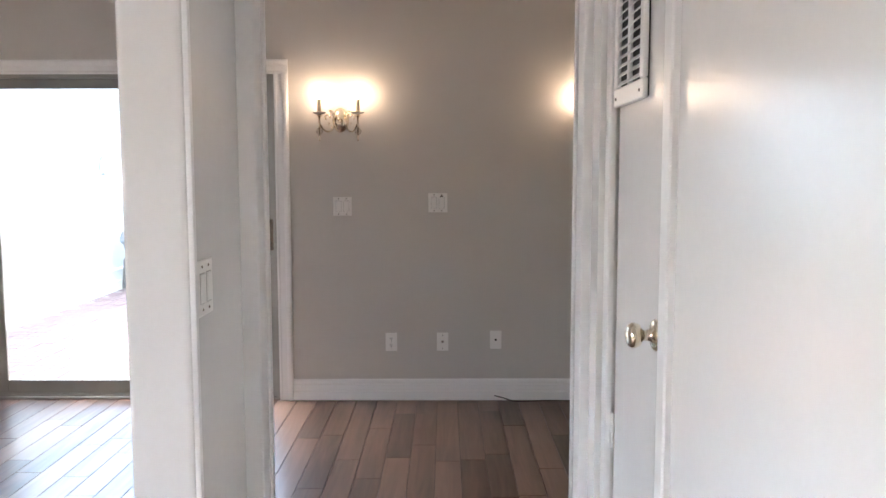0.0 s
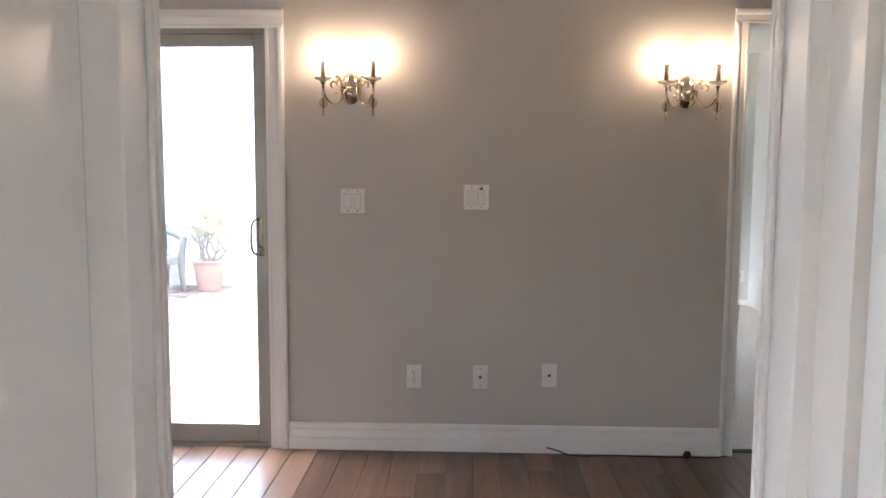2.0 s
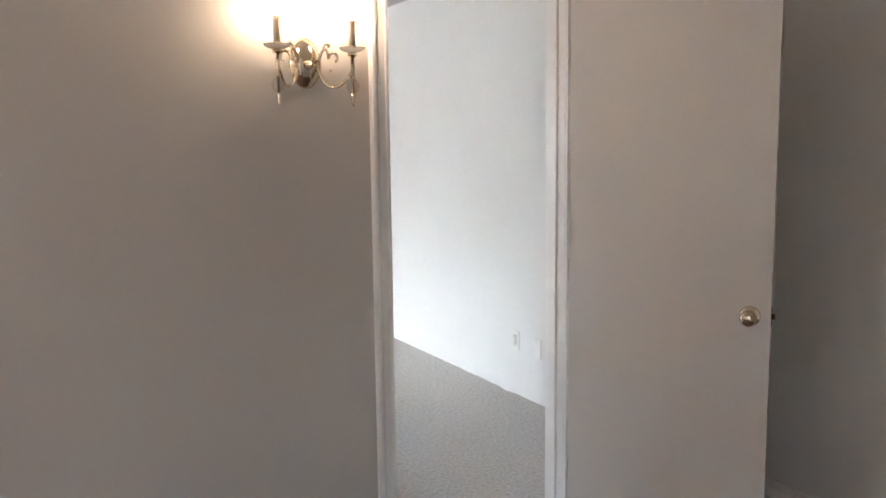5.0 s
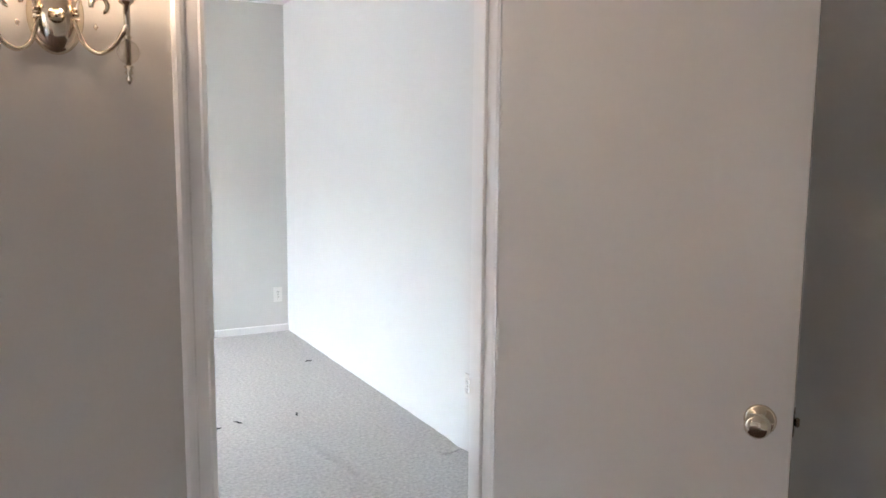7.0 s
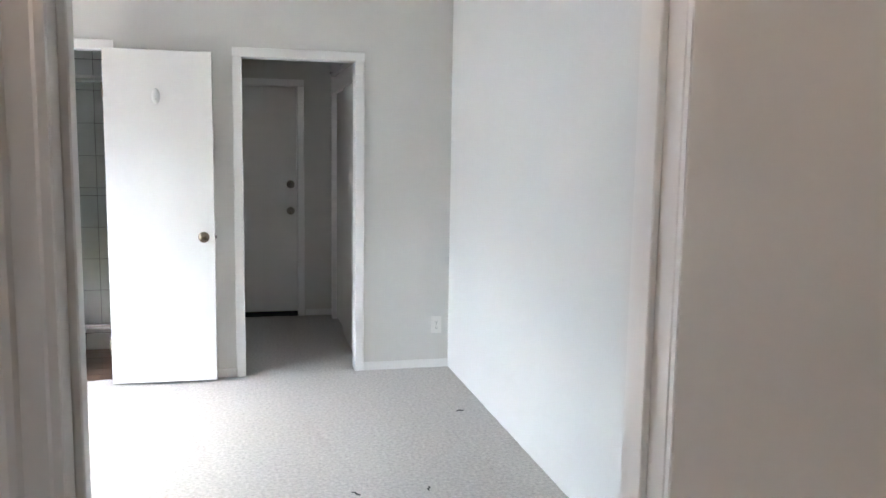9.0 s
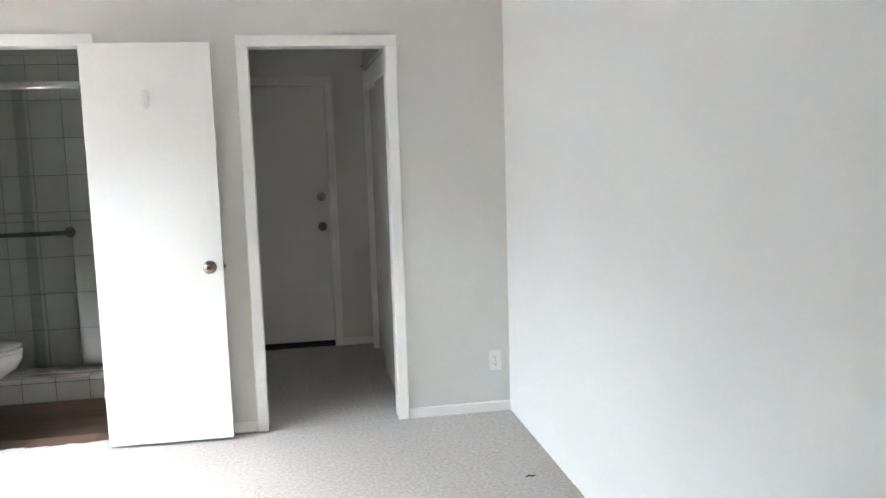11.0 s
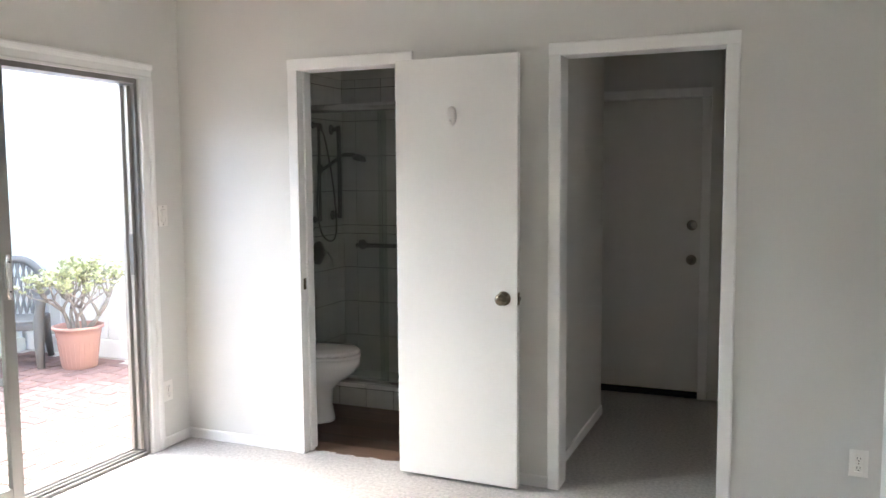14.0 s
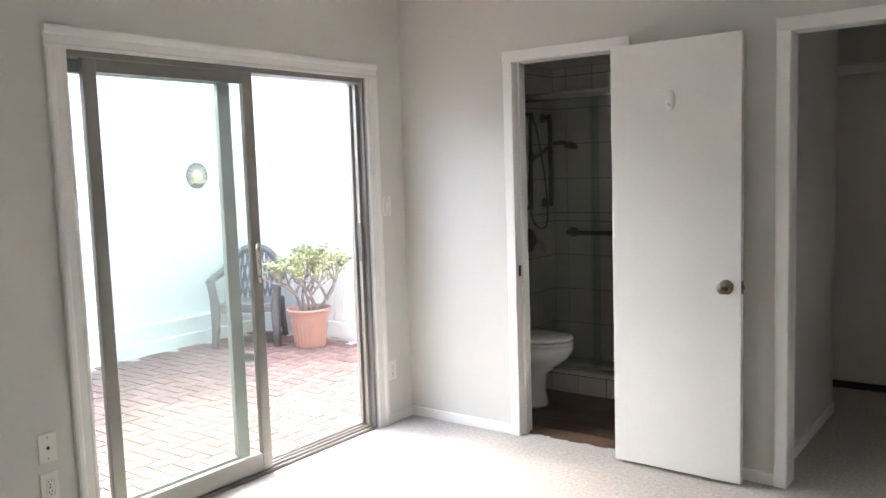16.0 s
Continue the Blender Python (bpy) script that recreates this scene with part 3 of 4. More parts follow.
sa = tagged(new("window_living_slider"), "aluminium sliding glass door to the patio, closed", "sliding door", kind="structure")
outer_frame(sa, -2.757, -0.929, 0.012, 0.115, 2.03, ALU, put_a)
pa = slider_panel(sa, -1.86, -0.934, 0.022, 0.02, 2.0, ALU, put_a, glass=VEILED)
pull_handle(pa, put_a, -0.96, 0.02, 1.04, 0.19, SATIN)
part("thumb_latch", tube(bmesh.new(), [put_a(-0.965, 0.014, 0.99), put_a(-0.985, -0.002, 1.0)], 0.004), SATIN, pa, "", True)
slider_panel(sa, -2.735, -1.81, 0.068, 0.02, 2.0, ALU, put_a, glass=VEILED)
sb = tagged(new("window_bedroom_slider"), "aluminium sliding glass door slid open to the patio", "sliding door", kind="structure")
outer_frame(sb, 7.003, 8.747, 0.006, 0.118, 2.01, ALU_W, put_b)
pb = slider_panel(sb, 7.09, 7.955, 0.012, 0.02, 1.985, ALU_W, put_b)
pull_handle(pb, put_b, 7.93, 0.01, 1.06, 0.2, NICKEL)
slider_panel(sb, 7.03, 7.87, 0.078, 0.02, 1.985, DARKALU, put_b, 0.075, near=0.022)
part("jamb_strip", box(put_b(8.70, 0.03, 0.03), put_b(8.724, 0.05, 1.97), 0.002), ALU, sb, "dark latch strip")
part("latch_keeper", box(put_b(8.697, 0.026, 0.98), put_b(8.703, 0.054, 1.2), 0.001), DARKMETAL, sb, "steel latch keeper")
part("jamb_strip", box(put_b(8.70, 0.075, 0.03), put_b(8.724, 0.1, 1.97), 0.002), ALU, sb, "dark track strip")


# ---- wall plates ----
def wall_plate(name, at, w, h, label, kind, category):
    """A cover plate; it stands out along -y of the pose, centred on it."""
    root = thing(name, label, category, at=at)
    part("cover_plate", box((-w / 2, -0.006, -h / 2), (w / 2, 0, h / 2), 0.003, 2), PLATE, root)
    if kind == "switch":
        n = 2 if w > 0.09 else 1
        for k in range(n):
            u = (k - (n - 1) / 2) * 0.047
            part("switch_frame", box((u - 0.0175, -0.0068, -0.0345), (u + 0.0175, -0.0058, 0.0345)), GAP, root)
            bm = box((u - 0.016, -0.0095, -0.033), (u + 0.016, -0.005, 0.033), 0.0015)
            bmesh.ops.transform(bm, matrix=pose(0, 0, 0, 2.5), verts=bm.verts)
            part("rocker", bm, PLATE, root)
            for z in (-0.048, 0.048):
                part("screw", lathe(bmesh.new(), [(0.0035, 0), (0.003, 0.0015)], 10, pose(u, -0.006, z, 90)), SATIN, root)
    elif kind == "outlet":
        for z in (-0.02, 0.02):
            f = part("receptacle", box((-0.0165, -0.0085, z - 0.0145), (0.0165, -0.005, z + 0.0145), 0.005, 2), PLATE, root)
            for u, hh in ((-0.006, 0.0045), (0.006, 0.0035)):
                part("slot", box((u - 0.0013, -0.009, z + 0.003 - hh), (u + 0.0013, -0.0083, z + 0.003 + hh)), SLOT, f)
            part("slot", box((-0.0025, -0.009, z - 0.0105), (0.0025, -0.0083, z - 0.006)), SLOT, f)
        part("screw", lathe(bmesh.new(), [(0.003, 0), (0.0025, 0.0015)], 10, pose(0, -0.006, 0, 90)), SATIN, root)
    elif kind == "jack":
        part("jack", lathe(bmesh.new(), [(0.007, 0), (0.007, 0.002), (0.0045, 0.003), (0.0045, 0.008)], 12, pose(0, -0.006, 0, 90)), SATIN, root, "brass coax jack", True)
        for z in (-0.042, 0.042):
            part("screw", lathe(bmesh.new(), [(0.003, 0), (0.0025, 0.0015)], 10, pose(0, -0.006, z, 90)), SATIN, root)
    elif kind == "phone":
        part("jack", box((-0.006, -0.0075, -0.006), (0.006, -0.0055, 0.006)), SLOT, root, "dark phone jack opening")
    else:
        part("screw", lathe(bmesh.new(), [(0.003, 0), (0.0025, 0.0015)], 10, pose(0, -0.006, 0.042, 90)), SATIN, root)
    return root


sw = wall_plate("light_switch", pose(-0.519, YA, 1.217), 0.115, 0.115, "white double rocker switch on the sconce wall", "switch", "light switch")
sw2 = wall_plate("light_switch", pose(0.068, YA, 1.238), 0.117, 0.117, "white double rocker switch with a dark indicator", "switch", "light switch")
part("indicator", box((0.014, -0.0105, 0.036), (0.032, -0.006, 0.044)), SLOT, sw2, "dark indicator")
wall_plate("power_outlet", pose(-0.225, YA, 0.370), 0.072, 0.115, "white duplex outlet low on the wall", "outlet", "outlet")
wall_plate("coax_outlet", pose(0.095, YA, 0.371), 0.072, 0.115, "cream coax wall plate", "jack", "outlet")
wall_plate("phone_outlet", pose(0.427, YA, 0.383), 0.072, 0.115, "white phone jack plate", "phone", "outlet")
wall_plate("power_outlet", pose(2.756, YF, 0.294), 0.072, 0.115, "white duplex outlet beside the corner", "outlet", "outlet")
wall_plate("light_switch", pose(XL, 8.894, 1.284, 0, 0, 90), 0.072, 0.115, "white single switch beside the patio door", "switch", "light switch")
wall_plate("power_outlet", pose(XL, 8.885, 0.314, 0, 0, 90), 0.072, 0.115, "white outlet beside the patio door", "outlet", "outlet")
wall_plate("coax_outlet", pose(XL, 6.82, 0.463, 0, 0, 90), 0.072, 0.115, "white coax plate on the patio wall", "jack", "outlet")
wall_plate("power_outlet", pose(XL, 6.817, 0.307, 0, 0, 90), 0.072, 0.115, "white duplex outlet on the patio wall", "outlet", "outlet")
wall_plate("power_outlet", pose(XR, 6.196, 0.33, 0, 0, -90), 0.072, 0.115, "white outlet on the bedroom wall", "outlet", "outlet")
wall_plate("blank_plate", pose(XR, 5.978, 0.32, 0, 0, -90), 0.072, 0.115, "white blank plate on the bedroom wall", "blank", "wall plate")
wall_plate("light_switch", pose(-0.43, 1.445, 1.175, 0, 0, 90), 0.115, 0.125, "white double rocker switch at the hall opening", "switch", "light switch")


# ---- sconces ----
def sconce(at):
    root = thing("wall_sconce", "polished brass two-candle wall sconce, lit", "wall lamp", "sconces on the wall", at)
    bm = lathe(bmesh.new(), [(0.050, 0), (0.050, 0.004), (0.045, 0.007), (0.043, 0.012), (0.034, 0.02), (0.02, 0.027), (0.0, 0.03)], 32)
    bmesh.ops.transform(bm, matrix=pose(0, 0, 0, 90) @ Matrix.Diagonal((1, 1.5, 1, 1)), verts=bm.verts)
    part("backplate", bm, BRASS, root, "domed oval brass plate", True)
    part("centre_boss", lathe(bmesh.new(), [(0.015, 0.02), (0.015, 0.032), (0.011, 0.04), (0.006, 0.05), (0.0, 0.054)], 20, pose(0, 0, -0.005, 90)), BRASS, root, "", True)
    for s in (-1, 1):
        cx, cy = s * 0.115, -0.098
        bm = tube(bmesh.new(), curve_pts([(s * 0.03, -0.022, -0.01), (s * 0.045, -0.035, -0.055), (s * 0.068, -0.05, -0.072), (s * 0.092, -0.078, -0.062), (s * 0.108, cy, -0.035), (cx, cy, -0.02)]), 0.0048)
        arm = part("arm", bm, BRASS, root, "curved brass arm", True)
        for k in range(3):
            part("arm_ring", lathe(bmesh.new(), [(0.004, -0.003), (0.0085, 0), (0.004, 0.003)], 14, pose(s * 0.036, -0.026, 0.008 - k * 0.009, 0, 12 * s)), BRASS, arm, "", True)
        scr = []
        for k in range(26):
            t = k / 25
            a, r = t * 4.4, 0.021 * (1 - 0.68 * t)
            scr.append((s * (0.078 - r * math.cos(a) * 0.9), -0.045, 0.012 + r * math.sin(a) * 1.15))
        scr = [(s * 0.034, -0.028, 0.0), (s * 0.04, -0.034, 0.028), (s * 0.05, -0.04, 0.042)] + [(s * 0.058, -0.043, 0.03)] + scr
        part("scroll", tube(bmesh.new(), curve_pts(scr, 3), 0.0045, 8), BRASS, root, "brass scroll", True)
        part("scroll", tube(bmesh.new(), curve_pts([(s * 0.04, -0.034, 0.03), (s * 0.05, -0.038, 0.052), (s * 0.062, -0.042, 0.055), (s * 0.063, -0.042, 0.045)]), 0.0042, 8), BRASS, root, "", True)
        part("leaf_tip", lathe(bmesh.new(), [(0, -0.007), (0.005, 0), (0, 0.008)], 8, pose(s * 0.066, -0.044, -0.024)), BRASS, root, "", True)
        bm = lathe(bmesh.new(), [(0.0, -0.132), (0.003, -0.13), (0.0065, -0.122), (0.0035, -0.115), (0.008, -0.11), (0.005, -0.104), (0.0095, -0.099), (0.004, -0.094)], 14, pose(cx, cy, 0))
        part("finial", bm, BRASS, root, "turned brass finial", True)
        part("crystal_ball", lathe(bmesh.new(), [(0.006, -0.094), (0.015, -0.088), (0.021, -0.076), (0.021, -0.068), (0.015, -0.056), (0.006, -0.05)], 10, pose(cx, cy, 0)), CRYSTAL, root, "faceted crystal ball")
        part("stem", lathe(bmesh.new(), [(0.005, -0.094), (0.005, -0.05), (0.008, -0.046), (0.005, -0.04), (0.0062, -0.02), (0.0062, 0.012), (0.014, 0.017), (0.016, 0.024), (0.008, 0.028)], 18, pose(cx, cy, 0)), BRASS, root, "", True)
        bm = lathe(bmesh.new(), [(0.008, 0.028), (0.024, 0.03), (0.036, 0.036), (0.04, 0.042), (0.037, 0.041), (0.024, 0.034), (0.008, 0.032)], 22, pose(cx, cy, 0))
        part("bobeche", bm, CUTGLASS, root, "clear glass drip cup")
        part("candle_sleeve", lathe(bmesh.new(), [(0.0105, 0.032), (0.0105, 0.12), (0.008, 0.122)], 18, pose(cx, cy, 0)), SLEEVE, root, "brass candle sleeve", True)
        part("bulb", lathe(bmesh.new(), [(0.007, 0.121), (0.0115, 0.133), (0.0125, 0.145), (0.0095, 0.162), (0.005, 0.178), (0.0015, 0.19)], 12, pose(cx, cy, 0)), BULBGLOW, root, "glowing flame-tip bulb", True)
    return root


sc1 = sconce(pose(-0.523, YA, 1.741))
copy_thing(sc1, pose(1.035, YA, 1.727))

# cable along the wall
bm = tube(bmesh.new(), curve_pts([(0.42, 4.636, 0.03), (0.47, 4.62, 0.022), (0.55, 4.6, 0.006), (0.75, 4.615, 0.005), (0.95, 4.605, 0.005), (1.08, 4.6, 0.008), (1.2, 4.605, 0.005), (1.28, 4.63, 0.006)]), 0.0035, 6)
cb = tagged(part("cable", bm, RUBBER, None, "", True), "thin dark cable lying along the baseboard", "cable")
part("cable_clump", lathe(bmesh.new(), [(0.004, -0.02), (0.016, -0.012), (0.02, 0.0), (0.014, 0.014), (0.003, 0.018)], 10, pose(1.085, 4.6, 0.02, 20, 70)), RUBBER, cb, "black cable end", True)

# bits lying on the carpet
for k, (x, y, a) in enumerate(((1.83, 7.05, 20), (2.27, 7.09, 80), (2.68, 8.1, 10), (1.95, 7.1, 130))):
    bm = tube(bmesh.new(), [(-0.025, 0, 0.004), (-0.008, 0.006, 0.006), (0.01, -0.004, 0.005), (0.026, 0.004, 0.004)], [0.002, 0.004, 0.0035, 0.0015], 6)
    ob = tagged(part("carpet_tuft", bm, RUBBER, None, "", True), "small dark pulled tuft on the carpet", "debris", "bits on the carpet")
    ob.matrix_basis = pose(x, y, 0, 0, 0, a)
fr = tagged(part("floor_register", box((-0.05, -0.03, -0.002), (0.05, 0.03, 0.007), 0.002), CARPET), "small beige flap in the carpet beside the wall", "carpet flap")
fr.matrix_basis = pose(2.765, 6.25, 0, 0, 0, 15)

# ---- passage closet ----
cl = thing("closet_front", "white closet front with sliding doors and upper cabinet", "closet")
for y0, y1 in ((9.2, 9.26), (10.74, 10.8)):
    part("closet_jamb", box((2.225, y0, 0), (2.31, y1, 2.36), 0.003), TRIM, cl)
part("closet_header", box((2.228, 9.26, 1.93), (2.31, 10.74, 2.05), 0.003), TRIM, cl)
part("sliding_door", box((2.265, 9.9, 0.02), (2.29, 10.74, 1.93), 0.003), DOOR, cl)
part("sliding_door", box((2.238, 9.26, 0.02), (2.262, 10.05, 1.93), 0.003), DOOR, cl)
part("cabinet_base", box((2.31, 9.26, 2.05), (2.5, 10.74, 2.36)), DOOR, cl)
for y0, y1 in ((9.27, 9.995), (10.005, 10.73)):
    c = part("cabinet_door", box((2.215, y0, 2.065), (2.31, y1, 2.345), 0.004), DOOR, cl)
    part("cabinet_pull", tube(bmesh.new(), curve_pts([(2.215, y1 - 0.14, 2.09), (2.198, y1 - 0.12, 2.09), (2.198, y1 - 0.05, 2.09), (2.215, y1 - 0.03, 2.09)]), 0.004, 6), DARKMETAL, c, "dark pull", True)
setting("wall_closet_side", box((2.235, 10.8, -0.1), (2.31, 10.93, 2.36)), WALL_B, "painted wall beside the closet")

# ---- bathroom ----
def toilet():
    root = thing("toilet", "white porcelain toilet with closed lid", "toilet", at=pose(-0.17, 9.62, 0))
    bm = bmesh.new()
    n, rings = 28, []
    for z, cx, rx, ry in ((0, -0.06, 0.165, 0.115), (0.02, -0.06, 0.165, 0.115), (0.1, -0.06, 0.15, 0.1), (0.2, -0.05, 0.15, 0.1), (0.26, -0.02, 0.19, 0.13), (0.31, 0.01, 0.235, 0.165), (0.36, 0.02, 0.255, 0.182), (0.4, 0.02, 0.258, 0.185)):
        rings.append([bm.verts.new((cx + rx * math.cos(2 * math.pi * k / n), ry * math.sin(2 * math.pi * k / n), z)) for k in range(n)])
    for a, b in zip(rings, rings[1:]):
        for k in range(n):
            bm.faces.new((a[k], a[(k + 1) % n], b[(k + 1) % n], b[k]))
    bm.faces.new(rings[0])
    bm.faces.new(rings[-1])
    part("bowl", bm, PORCELAIN, root, "", True)
    for nm, z0, z1, g in (("seat", 0.404, 0.422, 0.0), ("lid", 0.427, 0.452, -0.004)):
        bm = lathe(bmesh.new(), [(0.25 + g, z0), (0.262 + g, z0 + 0.004), (0.262 + g, z1 - 0.008), (0.245 + g, z1 - 0.001), (0.1, z1 + 0.003)], 36, pose(0.02, 0, 0), 0.72)
        part(nm, bm, PORCELAIN, root, "", True)
    part("tank", box((-0.435, -0.2, 0.38), (-0.245, 0.2, 0.74), 0.02, 3), PORCELAIN, root)
    part("tank_lid", box((-0.442, -0.21, 0.742), (-0.24, 0.21, 0.775), 0.01, 2), PORCELAIN, root)
    part("tank_foot", box((-0.4, -0.09, 0.0), (-0.2, 0.09, 0.385), 0.02, 2), PORCELAIN, root)


toilet()
curb = thing("shower_curb", "tiled shower curb", "shower curb")
part("curb_core", box((-0.615, 9.965, -0.01), (0.75, 10.075, 0.12)), GROUT, curb)
for k in range(7):
    x = -0.61 + k * 0.197
    part("tile", box((x, 9.957, 0.0), (min(x + 0.193, 0.748), 9.965, 0.118), 0.002), TILE, curb)
    part("tile", box((x, 9.957, 0.121), (min(x + 0.193, 0.748), 10.08, 0.15), 0.006, 2), PORCELAIN, curb, "rounded white cap tile")
sd = thing("shower_door", "chrome-framed sliding glass shower door", "shower door")
part("head_rail", tube(bmesh.new(), [(-0.612, 10.02, 1.93), (0.748, 10.02, 1.93)], 0.028, 20), CHROME, sd, "rounded chrome rail", True)
part("sill_track", box((-0.612, 9.985, 0.151), (0.748, 10.055, 0.178), 0.004), CHROME, sd)
for x0, x1, y in ((-0.60, 0.12, 10.008), (0.05, 0.742, 10.032)):
    g = part("glass_pane", box((x0, y, 0.178), (x1, y + 0.006, 1.905)), SHOWERGLASS, sd, "grey-tinted glass")
    g.visible_shadow = False
setting("floor_shower", box((-0.615, 10.075, -0.1), (0.75, 10.758, 0.03)), TILE, "shower floor")

sh = thing("shower_set", "dark nickel hand shower on a slide bar", "shower")
part("slide_bar", tube(bmesh.new(), [(-0.56, 10.33, 1.18), (-0.56, 10.33, 1.86)], 0.011, 10), DARKMETAL, sh, "", True)
for z in (1.19, 1.85):
    part("bar_mount", lathe(bmesh.new(), [(0.026, 0), (0.026, 0.008), (0.014, 0.014), (0.013, 0.055)], 14, pose(-0.609, 10.33, z, 0, 90)), DARKMETAL, sh, "", True)
part("holder", lathe(bmesh.new(), [(0.018, -0.03), (0.022, 0), (0.018, 0.03)], 12, pose(-0.555, 10.33, 1.545)), DARKMETAL, sh, "", True)
hand = part("hand_shower", tube(bmesh.new(), curve_pts([(-0.555, 10.33, 1.53), (-0.5, 10.36, 1.57), (-0.42, 10.4, 1.635), (-0.36, 10.42, 1.645), (-0.31, 10.44, 1.63)]), 0.013, 10), DARKMETAL, sh, "", True)
part("spray_head", lathe(bmesh.new(), [(0.05, -0.02), (0.052, -0.008), (0.04, 0.008), (0.018, 0.022)], 20, pose(-0.30, 10.44, 1.622, 0, 14)), DARKMETAL, hand, "", True)
part("hose", tube(bmesh.new(), curve_pts([(-0.56, 10.32, 1.5), (-0.565, 10.3, 1.3), (-0.56, 10.34, 1.1), (-0.55, 10.45, 1.03), (-0.555, 10.54, 1.1), (-0.565, 10.53, 1.4), (-0.575, 10.44, 1.75), (-0.6, 10.42, 1.83)]), 0.007, 8), DARKMETAL, sh, "", True)
part("hose_outlet", lathe(bmesh.new(), [(0.03, 0), (0.03, 0.01), (0.014, 0.02)], 14, pose(-0.609, 10.42, 1.84, 0, 90)), DARKMETAL, sh, "", True)


def grab_bar(name, pts, ends, label):
    root = thing(name, label, "grab bar")
    part("bar", tube(bmesh.new(), curve_pts(pts), 0.016, 12), DARKMETAL, root, "", True)
    for m in ends:
        part("flange", lathe(bmesh.new(), [(0.038, 0), (0.038, 0.006), (0.02, 0.014)], 18, m), DARKMETAL, root, "", True)


grab_bar("grab_bar", [(-0.61, 10.58, 1.83), (-0.56, 10.58, 1.83), (-0.545, 10.58, 1.8), (-0.545, 10.58, 1.25), (-0.56, 10.58, 1.21), (-0.61, 10.58, 1.21)],
         [pose(-0.609, 10.58, 1.83, 0, 90), pose(-0.609, 10.58, 1.21, 0, 90)], "dark nickel upright grab bar on tiles")
grab_bar("grab_bar", [(-0.45, 10.75, 0.985), (-0.45, 10.7, 0.985), (-0.42, 10.685, 0.985), (0.1, 10.685, 0.985), (0.13, 10.7, 0.985), (0.13, 10.75, 0.985)],
         [pose(-0.45, 10.749, 0.985, 90), pose(0.13, 10.749, 0.985, 90)], "dark nickel level grab bar on tiles")
vl = thing("shower_valve", "nickel shower valve with lever", "shower valve")
part("escutcheon", lathe(bmesh.new(), [(0.085, 0), (0.083, 0.006), (0.05, 0.016), (0.028, 0.02), (0.026, 0.05)], 26, pose(-0.609, 10.37, 0.95, 0, 90)), DARKMETAL, vl, "", True)
part("lever", tube(bmesh.new(), curve_pts([(-0.56, 10.37, 0.955), (-0.53, 10.38, 0.95), (-0.515, 10.4, 0.9), (-0.51, 10.41, 0.85)]), [0.014] * 8 + [0.01] * 17, 10), CHROME, vl, "chrome lever", True)

# ---- patio ----
setting("patio_base", box((-4.42, YB, -0.3), (XO, 11.0, PZ - 0.008)), MORTAR, "pale mortar bed")
setting("patio_wall_left", box((-4.5, YB, -0.3), (-4.36, 11.1, 2.75)), STUCCO, "pale green rendered garden wall")
setting("patio_ledge", box((-4.36, 6.0, -0.3), (-4.27, 10.96, 0.13), 0.01), STUCCO, "low rendered ledge along the wall")
setting("patio_ledge_step", box((-4.27, 6.0, -0.3), (-4.235, 10.96, -0.02), 0.006), STUCCO, "white skirting along the wall")
setting("patio_wall_near", box((-4.5, YB - 0.115, -0.3), (-3.32, YB, 2.75)), STUCCO, "rendered wall")
fn = setting("fence_back", box((-4.5, 11.0, -0.3), (XO, 11.05, 2.72)), FENCE, "white painted board fence")
for k in range(25):
    x = -4.355 + k * 0.142
    if x + 0.136 < XO - 0.02:
        part("plank", box((x, 10.982, 0.03), (x + 0.136, 11.0, 2.70), 0.004), FENCE, fn)
part("bottom_rail", box((-4.23, 10.965, PZ), (XO, 10.982, 0.025), 0.004), FENCE, fn)
part("cap_rail", box((-4.36, 10.96, 2.70), (XO, 11.06, 2.74), 0.004), FENCE, fn)
setting("wall_outside", box((-0.88, YG, -0.3), (XO, 11.0, 2.75)), STUCCO, "rendered outside wall")
setting("roof", box((-0.95, 4.3, 2.75), (3.3, 11.4, 2.85)), ROOF, "flat roof over the house")
nb = thing("neighbour_roof", "grey sloping neighbour roof beyond the fence", "roof")
bm = bmesh.new()
extrude_profile(bm, [(0, 0), (0.15, -0.02), (4.0, 1.1), (4.0, 1.25)], (-9, 14.0, 2.95), (1.5, 14.0, 2.95), (0, 1, 0), (0, 0, 1))
part("roof_slope", bm, ROOF, nb)
part("house_wall", box((-8.8, 14.6, -0.26), (1.3, 18.0, 3.05)), STUCCO, nb)


